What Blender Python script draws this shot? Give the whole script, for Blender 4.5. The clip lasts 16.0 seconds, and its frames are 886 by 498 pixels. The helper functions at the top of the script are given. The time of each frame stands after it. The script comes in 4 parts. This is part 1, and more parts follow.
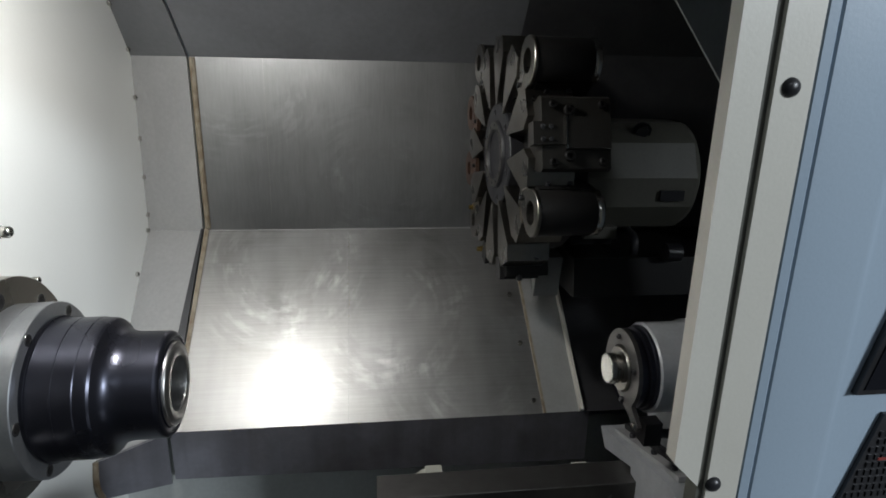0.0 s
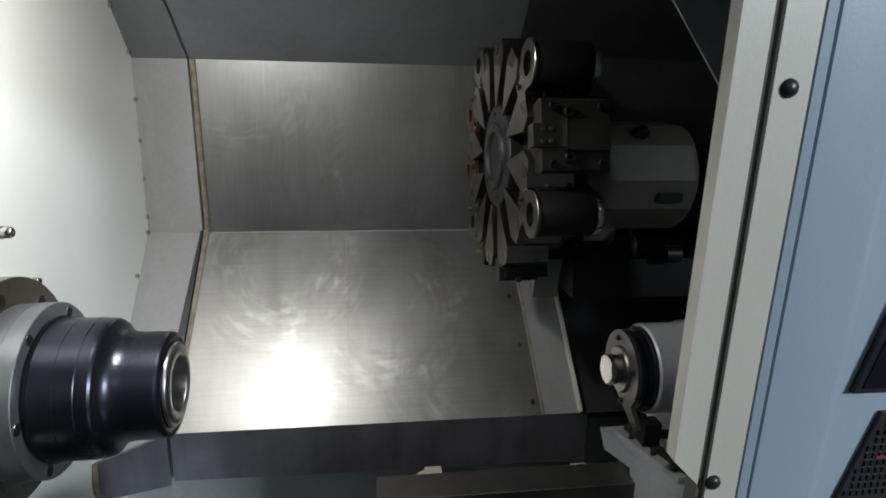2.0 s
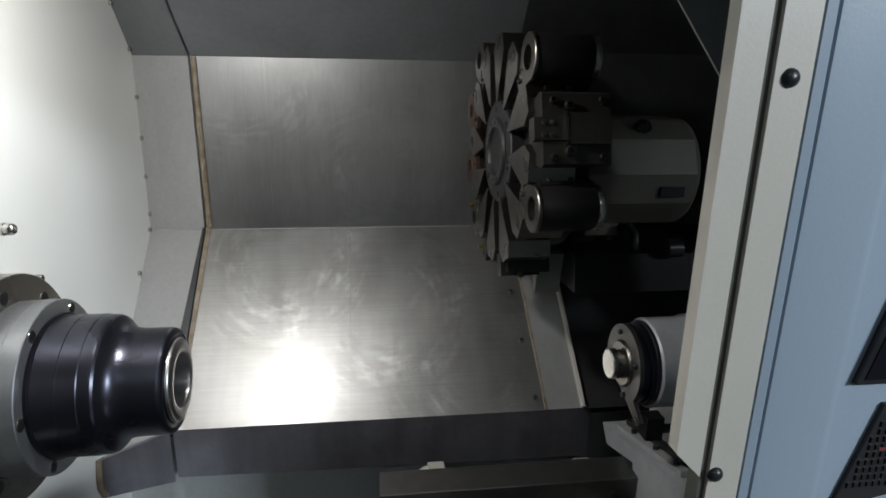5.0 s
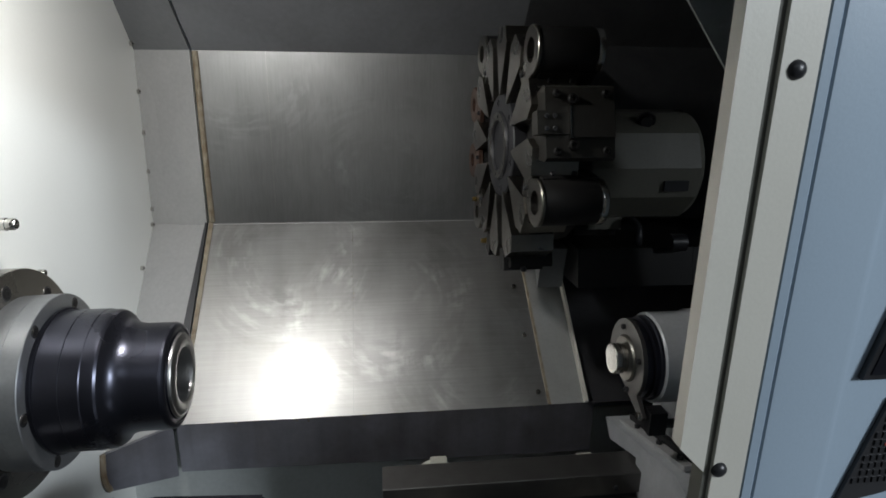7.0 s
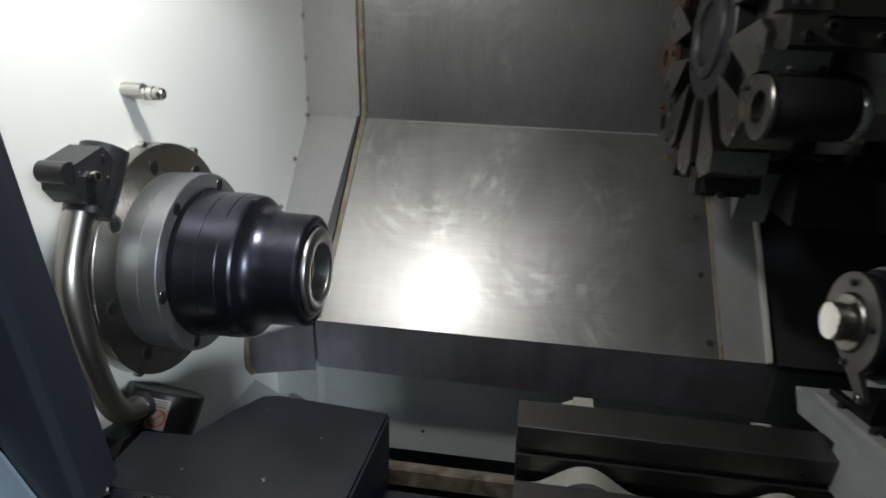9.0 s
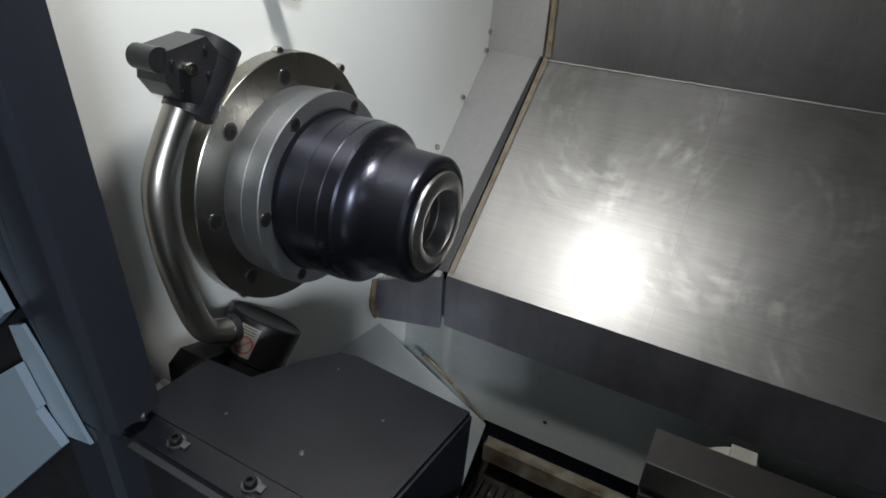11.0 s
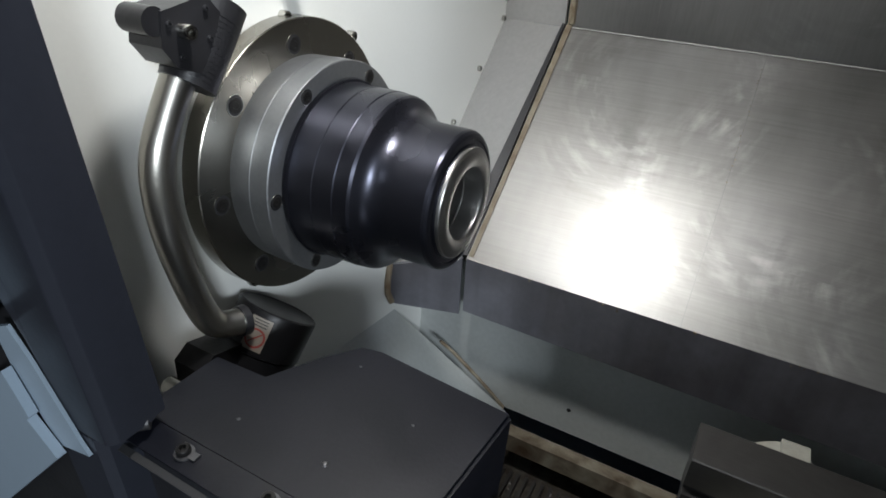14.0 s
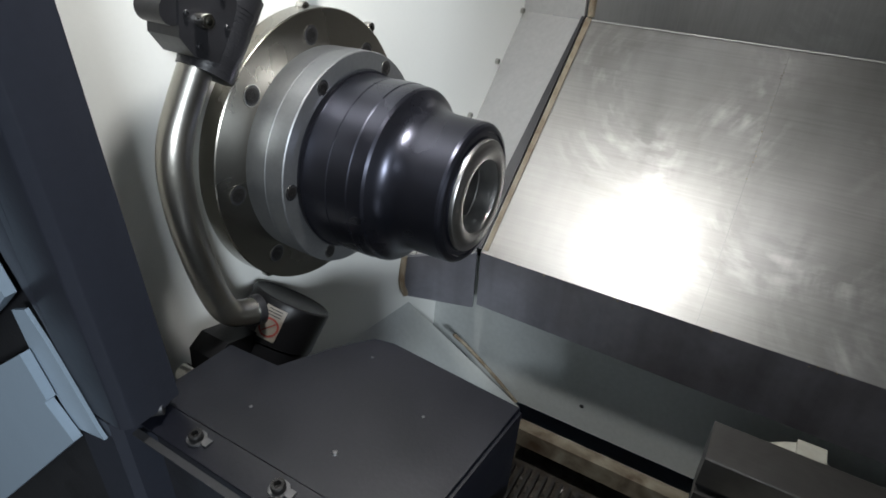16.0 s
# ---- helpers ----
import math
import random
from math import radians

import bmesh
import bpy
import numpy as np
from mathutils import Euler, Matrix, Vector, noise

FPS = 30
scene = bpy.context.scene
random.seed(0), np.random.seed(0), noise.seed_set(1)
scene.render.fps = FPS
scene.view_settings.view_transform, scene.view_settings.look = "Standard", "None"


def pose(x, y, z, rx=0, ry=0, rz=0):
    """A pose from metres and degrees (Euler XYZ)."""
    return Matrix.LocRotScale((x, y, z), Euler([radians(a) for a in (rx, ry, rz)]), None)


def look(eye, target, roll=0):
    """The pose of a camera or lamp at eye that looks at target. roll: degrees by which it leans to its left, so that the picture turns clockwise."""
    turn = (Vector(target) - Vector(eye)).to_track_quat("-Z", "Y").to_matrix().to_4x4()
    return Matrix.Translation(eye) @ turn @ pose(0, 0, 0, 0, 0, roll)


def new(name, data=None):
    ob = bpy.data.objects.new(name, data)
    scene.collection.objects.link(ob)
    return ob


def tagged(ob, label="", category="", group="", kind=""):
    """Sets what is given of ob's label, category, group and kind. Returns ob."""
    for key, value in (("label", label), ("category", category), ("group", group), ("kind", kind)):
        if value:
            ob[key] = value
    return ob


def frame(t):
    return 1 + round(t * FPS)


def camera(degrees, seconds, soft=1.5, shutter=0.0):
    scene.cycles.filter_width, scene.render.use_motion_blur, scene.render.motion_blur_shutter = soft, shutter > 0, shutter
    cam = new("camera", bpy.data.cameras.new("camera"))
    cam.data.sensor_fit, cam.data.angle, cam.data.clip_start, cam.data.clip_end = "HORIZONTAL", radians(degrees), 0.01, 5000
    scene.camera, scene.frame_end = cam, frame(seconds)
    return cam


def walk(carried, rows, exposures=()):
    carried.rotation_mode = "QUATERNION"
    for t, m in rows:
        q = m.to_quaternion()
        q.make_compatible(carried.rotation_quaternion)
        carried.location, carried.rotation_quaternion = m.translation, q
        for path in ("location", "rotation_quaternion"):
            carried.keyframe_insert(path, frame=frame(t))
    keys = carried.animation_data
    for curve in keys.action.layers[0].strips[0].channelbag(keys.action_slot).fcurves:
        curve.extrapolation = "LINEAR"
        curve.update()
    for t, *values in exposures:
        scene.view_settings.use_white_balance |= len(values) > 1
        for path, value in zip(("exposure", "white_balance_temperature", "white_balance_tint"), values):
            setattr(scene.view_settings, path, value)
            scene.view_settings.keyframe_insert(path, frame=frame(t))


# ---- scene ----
cam = camera(73.0, 16.0, 1.7, 0.5)
ROWS = [
    (0, -0.0845, -0.0428, 1.4358, 73.614, -1.187, -7.180),
    (0.5, -0.0814, -0.0431, 1.4351, 73.767, -0.823, -6.906),
    (1, -0.0862, -0.0450, 1.4337, 73.735, -1.035, -7.286),
    (1.5, -0.0818, -0.0426, 1.4338, 73.709, -1.124, -7.020),
    (2, -0.0876, -0.0462, 1.4337, 73.980, -1.291, -7.370),
    (2.5, -0.0837, -0.0472, 1.4336, 73.886, -1.262, -7.166),
    (3, -0.0858, -0.0496, 1.4342, 73.622, -1.041, -7.088),
    (3.5, -0.0796, -0.0473, 1.4333, 73.652, -0.765, -6.589),
    (4, -0.0879, -0.0463, 1.4309, 73.774, -1.118, -7.358),
    (6.5, -0.0839, -0.0478, 1.4304, 73.682, -0.631, -6.982),
    (7, -0.0857, -0.0445, 1.4297, 73.250, -0.807, -6.970),
    (7.5, -0.0839, -0.0429, 1.4268, 72.975, -0.703, -6.803),
    (8, -0.0859, -0.0380, 1.4178, 71.207, -0.226, -5.267),
    (8.5, -0.0803, -0.0001, 1.3977, 66.655, -0.670, 1.840),
    (9, -0.0949, 0.0496, 1.3857, 65.230, -1.307, 8.196),
    (9.5, -0.1187, 0.1191, 1.3661, 61.028, -2.332, 12.102),
    (10, -0.0857, 0.1453, 1.3533, 60.232, -3.420, 24.410),
    (10.2, -0.0674, 0.1479, 1.3509, 60.842, -3.742, 28.321),
    (12.5, -0.1079, 0.1827, 1.3250, 59.410, -2.413, 28.647),
    (13, -0.1094, 0.1845, 1.3231, 59.121, -2.511, 28.502),
    (13.5, -0.1099, 0.1866, 1.3233, 58.792, -2.293, 28.585),
    (14, -0.1110, 0.1875, 1.3218, 58.600, -2.277, 28.707),
    (14.5, -0.1106, 0.1872, 1.3217, 58.402, -2.206, 28.708),
    (15, -0.1109, 0.1876, 1.3204, 58.281, -2.166, 29.300),
    (15.5, -0.1088, 0.1880, 1.3218, 58.023, -2.017, 30.033),
    (16, -0.1093, 0.1885, 1.3201, 58.002, -2.207, 30.475),
]
walk(cam, [(t, pose(*row)) for t, *row in ROWS], [(0.0, -0.09), (6.5, -0.09), (7.5, -0.18), (8.5, -0.10), (9.0, -0.20), (10.2, -0.32), (12.5, -0.08), (14.0, 0.03), (16.0, 0.21)])

# ---- light ----
world = bpy.data.worlds.new("world")
world.use_nodes = True
world.node_tree.nodes["Background"].inputs[0].default_value = (0.75, 0.88, 1.0, 1)
world.node_tree.nodes["Background"].inputs[1].default_value = 0.05
scene.world = world


def lamp(name, kind, m, power, colour, **values):
    data = bpy.data.lights.new(name, kind)
    data.energy, data.color = power, colour
    if kind == "AREA":
        data.shape, data.size, data.size_y = "RECTANGLE", values["size"], values["size_y"]
    if kind == "SPOT":
        data.spot_size, data.spot_blend, data.shadow_soft_size = values["spot"], values["blend"], values["soft"]
    ob = new(name, data)
    ob.matrix_world = m
    return ob


# the machine's work lamp, over the headstock, and the hall's ceiling lights
WORK = Vector((-0.285, 0.473, 1.60))
lamp("work_light", "AREA", look(WORK, (-0.34, 0.77, 0.99)), 3.0, (1.0, 0.99, 0.97), size=0.055, size_y=0.055)
lamp("hall_light", "AREA", look((2.2, -2.0, 2.5), (0.0, 0.2, 1.2)), 89, (0.84, 0.92, 1.0), size=0.7, size_y=0.35)
lamp("hall_light", "AREA", look((-0.4, -2.2, 3.1), (0.0, 0.0, 1.1)), 6, (0.84, 0.92, 1.0), size=1.4, size_y=0.3)


# ---- materials ----
def material(name, colour, rough=0.5, metal=0.0, second=None, scale=8.0, amount=0.35, grain=60.0, bump=0.05, stretch=(1, 1, 1), rough_vary=0.04, coat=0.0,
             speck=0.2):
    """Two scales of colour and gloss variation, with a fine relief; stretch draws the grain out."""
    m = bpy.data.materials.new(name)
    m.use_nodes = True
    nt = m.node_tree
    nodes, links = nt.nodes, nt.links
    b = nodes["Principled BSDF"]
    b.inputs["Metallic"].default_value = metal
    b.inputs["Coat Weight"].default_value = coat
    tc, mp = nodes.new("ShaderNodeTexCoord"), nodes.new("ShaderNodeMapping")
    mp.inputs["Scale"].default_value = stretch
    links.new(tc.outputs["Object"], mp.inputs["Vector"])
    big, fine = nodes.new("ShaderNodeTexNoise"), nodes.new("ShaderNodeTexNoise")
    big.inputs["Scale"].default_value, big.inputs["Detail"].default_value, big.inputs["Distortion"].default_value = scale, 6, 0.6
    fine.inputs["Scale"].default_value, fine.inputs["Detail"].default_value = grain, 4
    links.new(tc.outputs["Object"], big.inputs["Vector"])
    links.new(mp.outputs["Vector"], fine.inputs["Vector"])
    ramp = nodes.new("ShaderNodeMapRange")
    ramp.inputs["From Min"].default_value, ramp.inputs["From Max"].default_value = 0.35, 0.7
    ramp.inputs["To Max"].default_value = amount
    links.new(big.outputs["Fac"], ramp.inputs["Value"])
    mix = nodes.new("ShaderNodeMix")
    mix.data_type = "RGBA"
    mix.inputs["A"].default_value = (*colour, 1)
    mix.inputs["B"].default_value = (*(second or [c * 0.6 for c in colour]), 1)
    links.new(ramp.outputs["Result"], mix.inputs["Factor"])
    tone = nodes.new("ShaderNodeMix")
    tone.data_type, tone.blend_type = "RGBA", "MULTIPLY"
    tone.inputs["Factor"].default_value = speck
    links.new(mix.outputs["Result"], tone.inputs["A"])
    links.new(fine.outputs["Fac"], tone.inputs["B"])
    links.new(tone.outputs["Result"], b.inputs["Base Color"])
    rr = nodes.new("ShaderNodeMapRange")
    rr.inputs["From Min"].default_value, rr.inputs["From Max"].default_value = 0.3, 0.7
    rr.inputs["To Min"].default_value, rr.inputs["To Max"].default_value = max(0.03, rough - rough_vary), min(1, rough + rough_vary)
    links.new(big.outputs["Fac"], rr.inputs["Value"])
    links.new(rr.outputs["Result"], b.inputs["Roughness"])
    bp = nodes.new("ShaderNodeBump")
    bp.inputs["Strength"].default_value, bp.inputs["Distance"].default_value = bump, 0.002
    links.new(fine.outputs["Fac"], bp.inputs["Height"])
    links.new(bp.outputs["Normal"], b.inputs["Normal"])
    return m


def brushed(m, centres, along, strength):
    """Fine brush lines, soft wipe streaks and arcs of polishing round some centres (x, z), in gloss and tone."""
    nt = m.node_tree
    nodes, links = nt.nodes, nt.links
    bsdf = nodes["Principled BSDF"]
    tc = nodes.new("ShaderNodeTexCoord")

    def noise_of(vector, scale, detail, dims="3D"):
        n = nodes.new("ShaderNodeTexNoise")
        n.noise_dimensions = dims
        n.inputs["Scale"].default_value, n.inputs["Detail"].default_value = scale, detail
        links.new(vector, n.inputs["Vector"])
        return n.outputs["Fac"]

    def stretched(scale):
        mp = nodes.new("ShaderNodeMapping")
        mp.inputs["Scale"].default_value = scale
        links.new(tc.outputs["Object"], mp.inputs["Vector"])
        return mp.outputs["Vector"]

    def maths(op, a, b2=None, c2=None):
        n = nodes.new("ShaderNodeMath")
        n.operation = op
        for k, v in enumerate((a, b2, c2)):
            if v is None:
                continue
            if isinstance(v, (int, float)):
                n.inputs[k].default_value = v
            else:
                links.new(v, n.inputs[k])
        return n.outputs[0]

    lines = noise_of(stretched(along), 1.0, 5)
    streaks = noise_of(stretched((26, 3.5, 3.5)), 1.0, 5)
    cloud = noise_of(tc.outputs["Object"], 5.0, 5)
    patches = nodes.new("ShaderNodeMapRange")
    patches.inputs["From Min"].default_value, patches.inputs["From Max"].default_value = 0.44, 0.62
    links.new(noise_of(tc.outputs["Object"], 13.0, 3), patches.inputs["Value"])
    patch = patches.outputs["Result"]
    sep = nodes.new("ShaderNodeSeparateXYZ")
    links.new(tc.outputs["Object"], sep.inputs[0])
    total = None
    for cx, cz in centres:
        dx, dz = maths("SUBTRACT", sep.outputs["X"], cx), maths("SUBTRACT", sep.outputs["Z"], cz)
        dz = maths("MULTIPLY", dz, 1.35)
        r = maths("SQRT", maths("ADD", maths("MULTIPLY", dx, dx), maths("MULTIPLY", dz, dz)))
        a = maths("ARCTAN2", dz, dx)
        polar = nodes.new("ShaderNodeCombineXYZ")
        links.new(maths("MULTIPLY", r, 75.0), polar.inputs["X"])
        links.new(maths("MULTIPLY", a, 2.4), polar.inputs["Y"])
        polar.inputs["Z"].default_value = cx * 50
        arcs = maths("SUBTRACT", noise_of(polar.outputs[0], 1.0, 4), 0.5)
        near = nodes.new("ShaderNodeMapRange")
        near.inputs["From Min"].default_value, near.inputs["From Max"].default_value = 0.20, 0.10
        links.new(r, near.inputs["Value"])
        clear = nodes.new("ShaderNodeMapRange")
        clear.inputs["From Min"].default_value, clear.inputs["From Max"].default_value = 0.035, 0.085
        links.new(r, clear.inputs["Value"])
        arcs = maths("MULTIPLY", maths("MULTIPLY", arcs, near.outputs["Result"]), clear.outputs["Result"])
        total = arcs if total is None else maths("ADD", total, arcs)
    total = maths("MULTIPLY", total, maths("MULTIPLY", patch, 1.5)) if total else 0.0
    total = maths("MAXIMUM", maths("MULTIPLY", total, 1.5), -0.06)
    marks = maths("MULTIPLY_ADD", maths("SUBTRACT", lines, 0.5), 0.28, total)
    marks = maths("MULTIPLY_ADD", maths("SUBTRACT", streaks, 0.5), 0.5, marks)
    marks = maths("MULTIPLY_ADD", maths("SUBTRACT", cloud, 0.5), 1.25, marks)
    tone = maths("MULTIPLY_ADD", marks, strength, 1.0)
    mul = nodes.new("ShaderNodeVectorMath")
    mul.operation = "SCALE"
    links.new(bsdf.inputs["Base Color"].links[0].from_socket, mul.inputs[0])
    links.new(tone, mul.inputs["Scale"])
    links.new(mul.outputs["Vector"], bsdf.inputs["Base Color"])
    old = bsdf.inputs["Roughness"].links[0].from_socket
    links.new(maths("MULTIPLY_ADD", marks, 0.05, old), bsdf.inputs["Roughness"])


STEEL_LOW = material("brushed_steel", (0.36, 0.357, 0.348), 0.41, 0.9, (0.285, 0.276, 0.262), 7, 0.5, 160, 0.05, (0.12, 4, 4), 0.012, coat=0.30)
STEEL_LOW.node_tree.nodes["Principled BSDF"].inputs["Coat Roughness"].default_value = 0.21
STEEL_UP = material("dull_steel", (0.30, 0.30, 0.298), 0.40, 0.84, (0.23, 0.226, 0.222), 6, 0.5, 120, 0.05, (3, 3, 0.3), 0.012)
brushed(STEEL_LOW, ((-0.06, 1.06), (0.09, 0.99), (-0.22, 1.12)), (6, 300, 300), 0.9)
brushed(STEEL_UP, ((-0.05, 1.26), (-0.30, 1.40)), (200, 5, 5), 0.55)
SKIRT = material("streaked_skirt", (0.22, 0.22, 0.25), 0.38, 0.6, (0.13, 0.12, 0.122), 9, 0.7, 120, 0.06)
# stains and the upright streaks of reflected light, both put into the skirt's tone
brushed(SKIRT, (), (60, 4, 4), 1.3)
STEEL_GREY = material("grey_sheet", (0.46, 0.46, 0.455), 0.50, 0.35, (0.38, 0.38, 0.38), 9, 0.5, 150, 0.05)
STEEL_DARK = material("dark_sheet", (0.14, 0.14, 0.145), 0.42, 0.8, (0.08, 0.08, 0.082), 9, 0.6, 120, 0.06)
ROOF = material("roof_sheet", (0.26, 0.265, 0.28), 0.45, 0.6, (0.19, 0.19, 0.20), 7, 0.6, 120, 0.06)
SEALANT = material("sealant", (0.30, 0.265, 0.20), 0.55, 0.0, (0.15, 0.10, 0.055), 45, 1.0, 220, 0.3)
WHITE = material("white_paint", (0.78, 0.79, 0.76), 0.36, 0.0, (0.74, 0.748, 0.71), 5, 0.4, 300, 0.012, speck=0.04)
PALE = material("pale_paint", (0.52, 0.55, 0.545), 0.42, 0.0, (0.44, 0.455, 0.43), 8, 0.6, 160, 0.05)
BEIGE = material("beige_paint", (0.60, 0.58, 0.515), 0.42, 0.0, (0.50, 0.48, 0.42), 9, 0.4, 420, 0.05, speck=0.08)
BLUE = material("blue_paint", (0.325, 0.405, 0.485), 0.42, 0.0, (0.295, 0.365, 0.435), 7, 0.4, 420, 0.05, speck=0.08)
POST = material("post_paint", (0.036, 0.039, 0.052), 0.34, 0.1, (0.031, 0.036, 0.049), 7, 0.6, 200, 0.05)
RUBBER = material("rubber_seal", (0.10, 0.10, 0.083), 0.7, 0.0, None, 20, 0.4, 200, 0.1)
BLACK = material("black_plastic", (0.018, 0.018, 0.02), 0.38, 0.0, (0.035, 0.035, 0.04), 25, 0.5, 260, 0.1)
FOOTBLACK = material("soft_black_plastic", (0.008, 0.008, 0.009), 0.40, 0.0, (0.014, 0.014, 0.016), 25, 0.5, 260, 0.08)
FOOTBLACK.node_tree.nodes["Principled BSDF"].inputs["Specular IOR Level"].default_value = 0.3
COVER = material("black_cover", (0.005, 0.006, 0.011), 0.40, 0.0, (0.013, 0.014, 0.021), 22, 0.7, 420, 0.05, speck=0.5)
COVER.node_tree.nodes["Principled BSDF"].inputs["Specular IOR Level"].default_value = 0.32
FLANGE = material("gold_steel", (0.36, 0.345, 0.31), 0.27, 1.0, (0.31, 0.29, 0.25), 10, 0.5, 200, 0.02, rough_vary=0.02, speck=0.1)
RING = material("satin_ring", (0.32, 0.33, 0.34), 0.45, 0.85, (0.27, 0.28, 0.29), 14, 0.5, 260, 0.03)
NOSE = material("black_oxide", (0.060, 0.062, 0.080), 0.29, 0.9, (0.048, 0.050, 0.064), 12, 0.4, 300, 0.01, rough_vary=0.03, speck=0.08)
BRIGHT = material("bright_steel", (0.55, 0.54, 0.51), 0.20, 1.0, (0.45, 0.43, 0.38), 20, 0.5, 260, 0.03)
COLLET = material("collet_steel", (0.42, 0.415, 0.40), 0.34, 1.0, (0.52, 0.52, 0.52), 20, 0.4, 260, 0.02, rough_vary=0.01)
TUBE = material("tube_steel", (0.57, 0.555, 0.51), 0.33, 1.0, (0.46, 0.44, 0.38), 30, 0.6, 260, 0.05, rough_vary=0.02, speck=0.1)
GREYCAST = material("grey_casting", (0.30, 0.305, 0.30), 0.45, 0.1, (0.22, 0.22, 0.21), 14, 0.5, 200, 0.08)
TAILGREY = material("tailstock_paint", (0.50, 0.515, 0.53), 0.36, 0.15, (0.26, 0.27, 0.28), 12, 0.5, 240, 0.05)
RAILMAT = material("ground_rail", (0.17, 0.165, 0.16), 0.45, 0.9, (0.11, 0.105, 0.10), 18, 0.7, 180, 0.05, (0.2, 3, 3))
RUST = material("rusty_steel", (0.42, 0.38, 0.29), 0.6, 0.1, (0.11, 0.07, 0.04), 24, 1.0, 180, 0.5)
GRATE = material("chip_grate", (0.20, 0.18, 0.155), 0.5, 0.8, (0.08, 0.065, 0.05), 60, 0.9, 400, 0.6)
DARKSHEET = material("black_sheet", (0.06, 0.06, 0.064), 0.45, 0.4, (0.018, 0.018, 0.02), 9, 0.6, 160, 0.06)
TURRETMAT = material("turret_steel", (0.24, 0.23, 0.21), 0.30, 1.0, (0.22, 0.20, 0.17), 26, 0.7, 240, 0.08)
HOLDER = material("holder_oxide", (0.012, 0.0118, 0.012), 0.46, 0.1, (0.018, 0.016, 0.014), 22, 0.5, 260, 0.06)
BLOCK = material("block_oxide", (0.052, 0.049, 0.043), 0.40, 0.5, (0.035, 0.032, 0.028), 30, 0.6, 260, 0.06)
HUB = material("hub_steel", (0.018, 0.018, 0.021), 0.5, 0.1, (0.012, 0.012, 0.014), 40, 0.6, 260, 0.06)
HOLDER.node_tree.nodes["Principled BSDF"].inputs["Specular IOR Level"].default_value = 0.3
COPPER = material("copper_ring", (0.20, 0.12, 0.09), 0.4, 0.9, None, 20, 0.4, 200, 0.1)
BRASS = material("brass_nozzle", (0.55, 0.38, 0.12), 0.3, 1.0, None, 20, 0.4, 200, 0.1)
LABELWHITE = material("label_paper", (0.27, 0.245, 0.21), 0.5, 0.0, None, 30, 0.5, 200, 0.05)
RED = material("red_print", (0.30, 0.05, 0.04), 0.5, 0.0, None, 30, 0.5, 200, 0.05)
FLOOR = material("hall_floor", (0.085, 0.085, 0.08), 0.55, 0.0, (0.04, 0.04, 0.036), 9, 0.9, 120, 0.2)
HALL = material("hall_wall", (0.42, 0.43, 0.43), 0.7, 0.0, None, 2, 0.3, 60, 0.05)
CASTPALE = material("pale_casting", (0.42, 0.42, 0.37), 0.4, 0.0, (0.33, 0.31, 0.25), 40, 0.7, 200, 0.12)
GREEN_GREY = material("motor_paint", (0.165, 0.16, 0.132), 0.45, 0.0, (0.125, 0.12, 0.10), 12, 0.5, 220, 0.06)
LENS = bpy.data.materials.new("lamp_lens")
LENS.use_nodes = True
LENS.node_tree.nodes["Principled BSDF"].inputs["Emission Color"].default_value = (1, 0.97, 0.9, 1)
LENS.node_tree.nodes["Principled BSDF"].inputs["Emission Strength"].default_value = 6


# ---- mesh helpers ----
def link(name, bm, mat, parent=None, label="", smooth=True, bevel=0.0, angle=35):
    mesh = bpy.data.meshes.new(name)
    if bevel:
        sharp = [e for e in bm.edges if len(e.link_faces) == 2 and e.calc_face_angle(0) > radians(angle)]
        bmesh.ops.bevel(bm, geom=sharp, offset=bevel, segments=2, affect="EDGES", profile=0.6, clamp_overlap=True)
    bmesh.ops.recalc_face_normals(bm, faces=bm.faces[:])
    bm.to_mesh(mesh)
    bm.free()
    if smooth:
        for f in mesh.polygons:
            f.use_smooth = True
        mesh.set_sharp_from_angle(angle=radians(angle))
    mesh.materials.append(mat)
    ob = new(name, mesh)
    if parent:
        ob.parent = parent
    if label:
        ob["label"] = label
    return ob


def part(name, bm, mat, parent, label="", **k):
    return link(name, bm, mat, parent, label, **k)


def thing(name, place, label, category, group="", kind=""):
    ob = new(name)
    ob.location = place
    ob.empty_display_size = 0.02
    return tagged(ob, label, category, group, kind)


def box(x0, x1, y0, y1, z0, z1, bm=None):
    bm = bm or bmesh.new()
    v = [bm.verts.new((x, y, z)) for x in (x0, x1) for y in (y0, y1) for z in (z0, z1)]
    for f in ((0, 1, 3, 2), (4, 6, 7, 5), (0, 4, 5, 1), (2, 3, 7, 6), (0, 2, 6, 4), (1, 5, 7, 3)):
        bm.faces.new([v[i] for i in f])
    return bm


def prism(points, axis, a, b, bm=None):
    """A polygon of (u, v) pushed along an axis from a to b. x: (y, z); y: (x, z); z: (x, y)."""
    bm = bm or bmesh.new()

    def at(u, v, w):
        return {"x": (w, u, v), "y": (u, w, v), "z": (u, v, w)}[axis]
    lo, hi = [bm.verts.new(at(u, v, a)) for u, v in points], [bm.verts.new(at(u, v, b)) for u, v in points]
    bm.faces.new(lo)
    bm.faces.new(hi[::-1])
    for i in range(len(points)):
        j = (i + 1) % len(points)
        bm.faces.new((lo[i], hi[i], hi[j], lo[j]))
    return bm


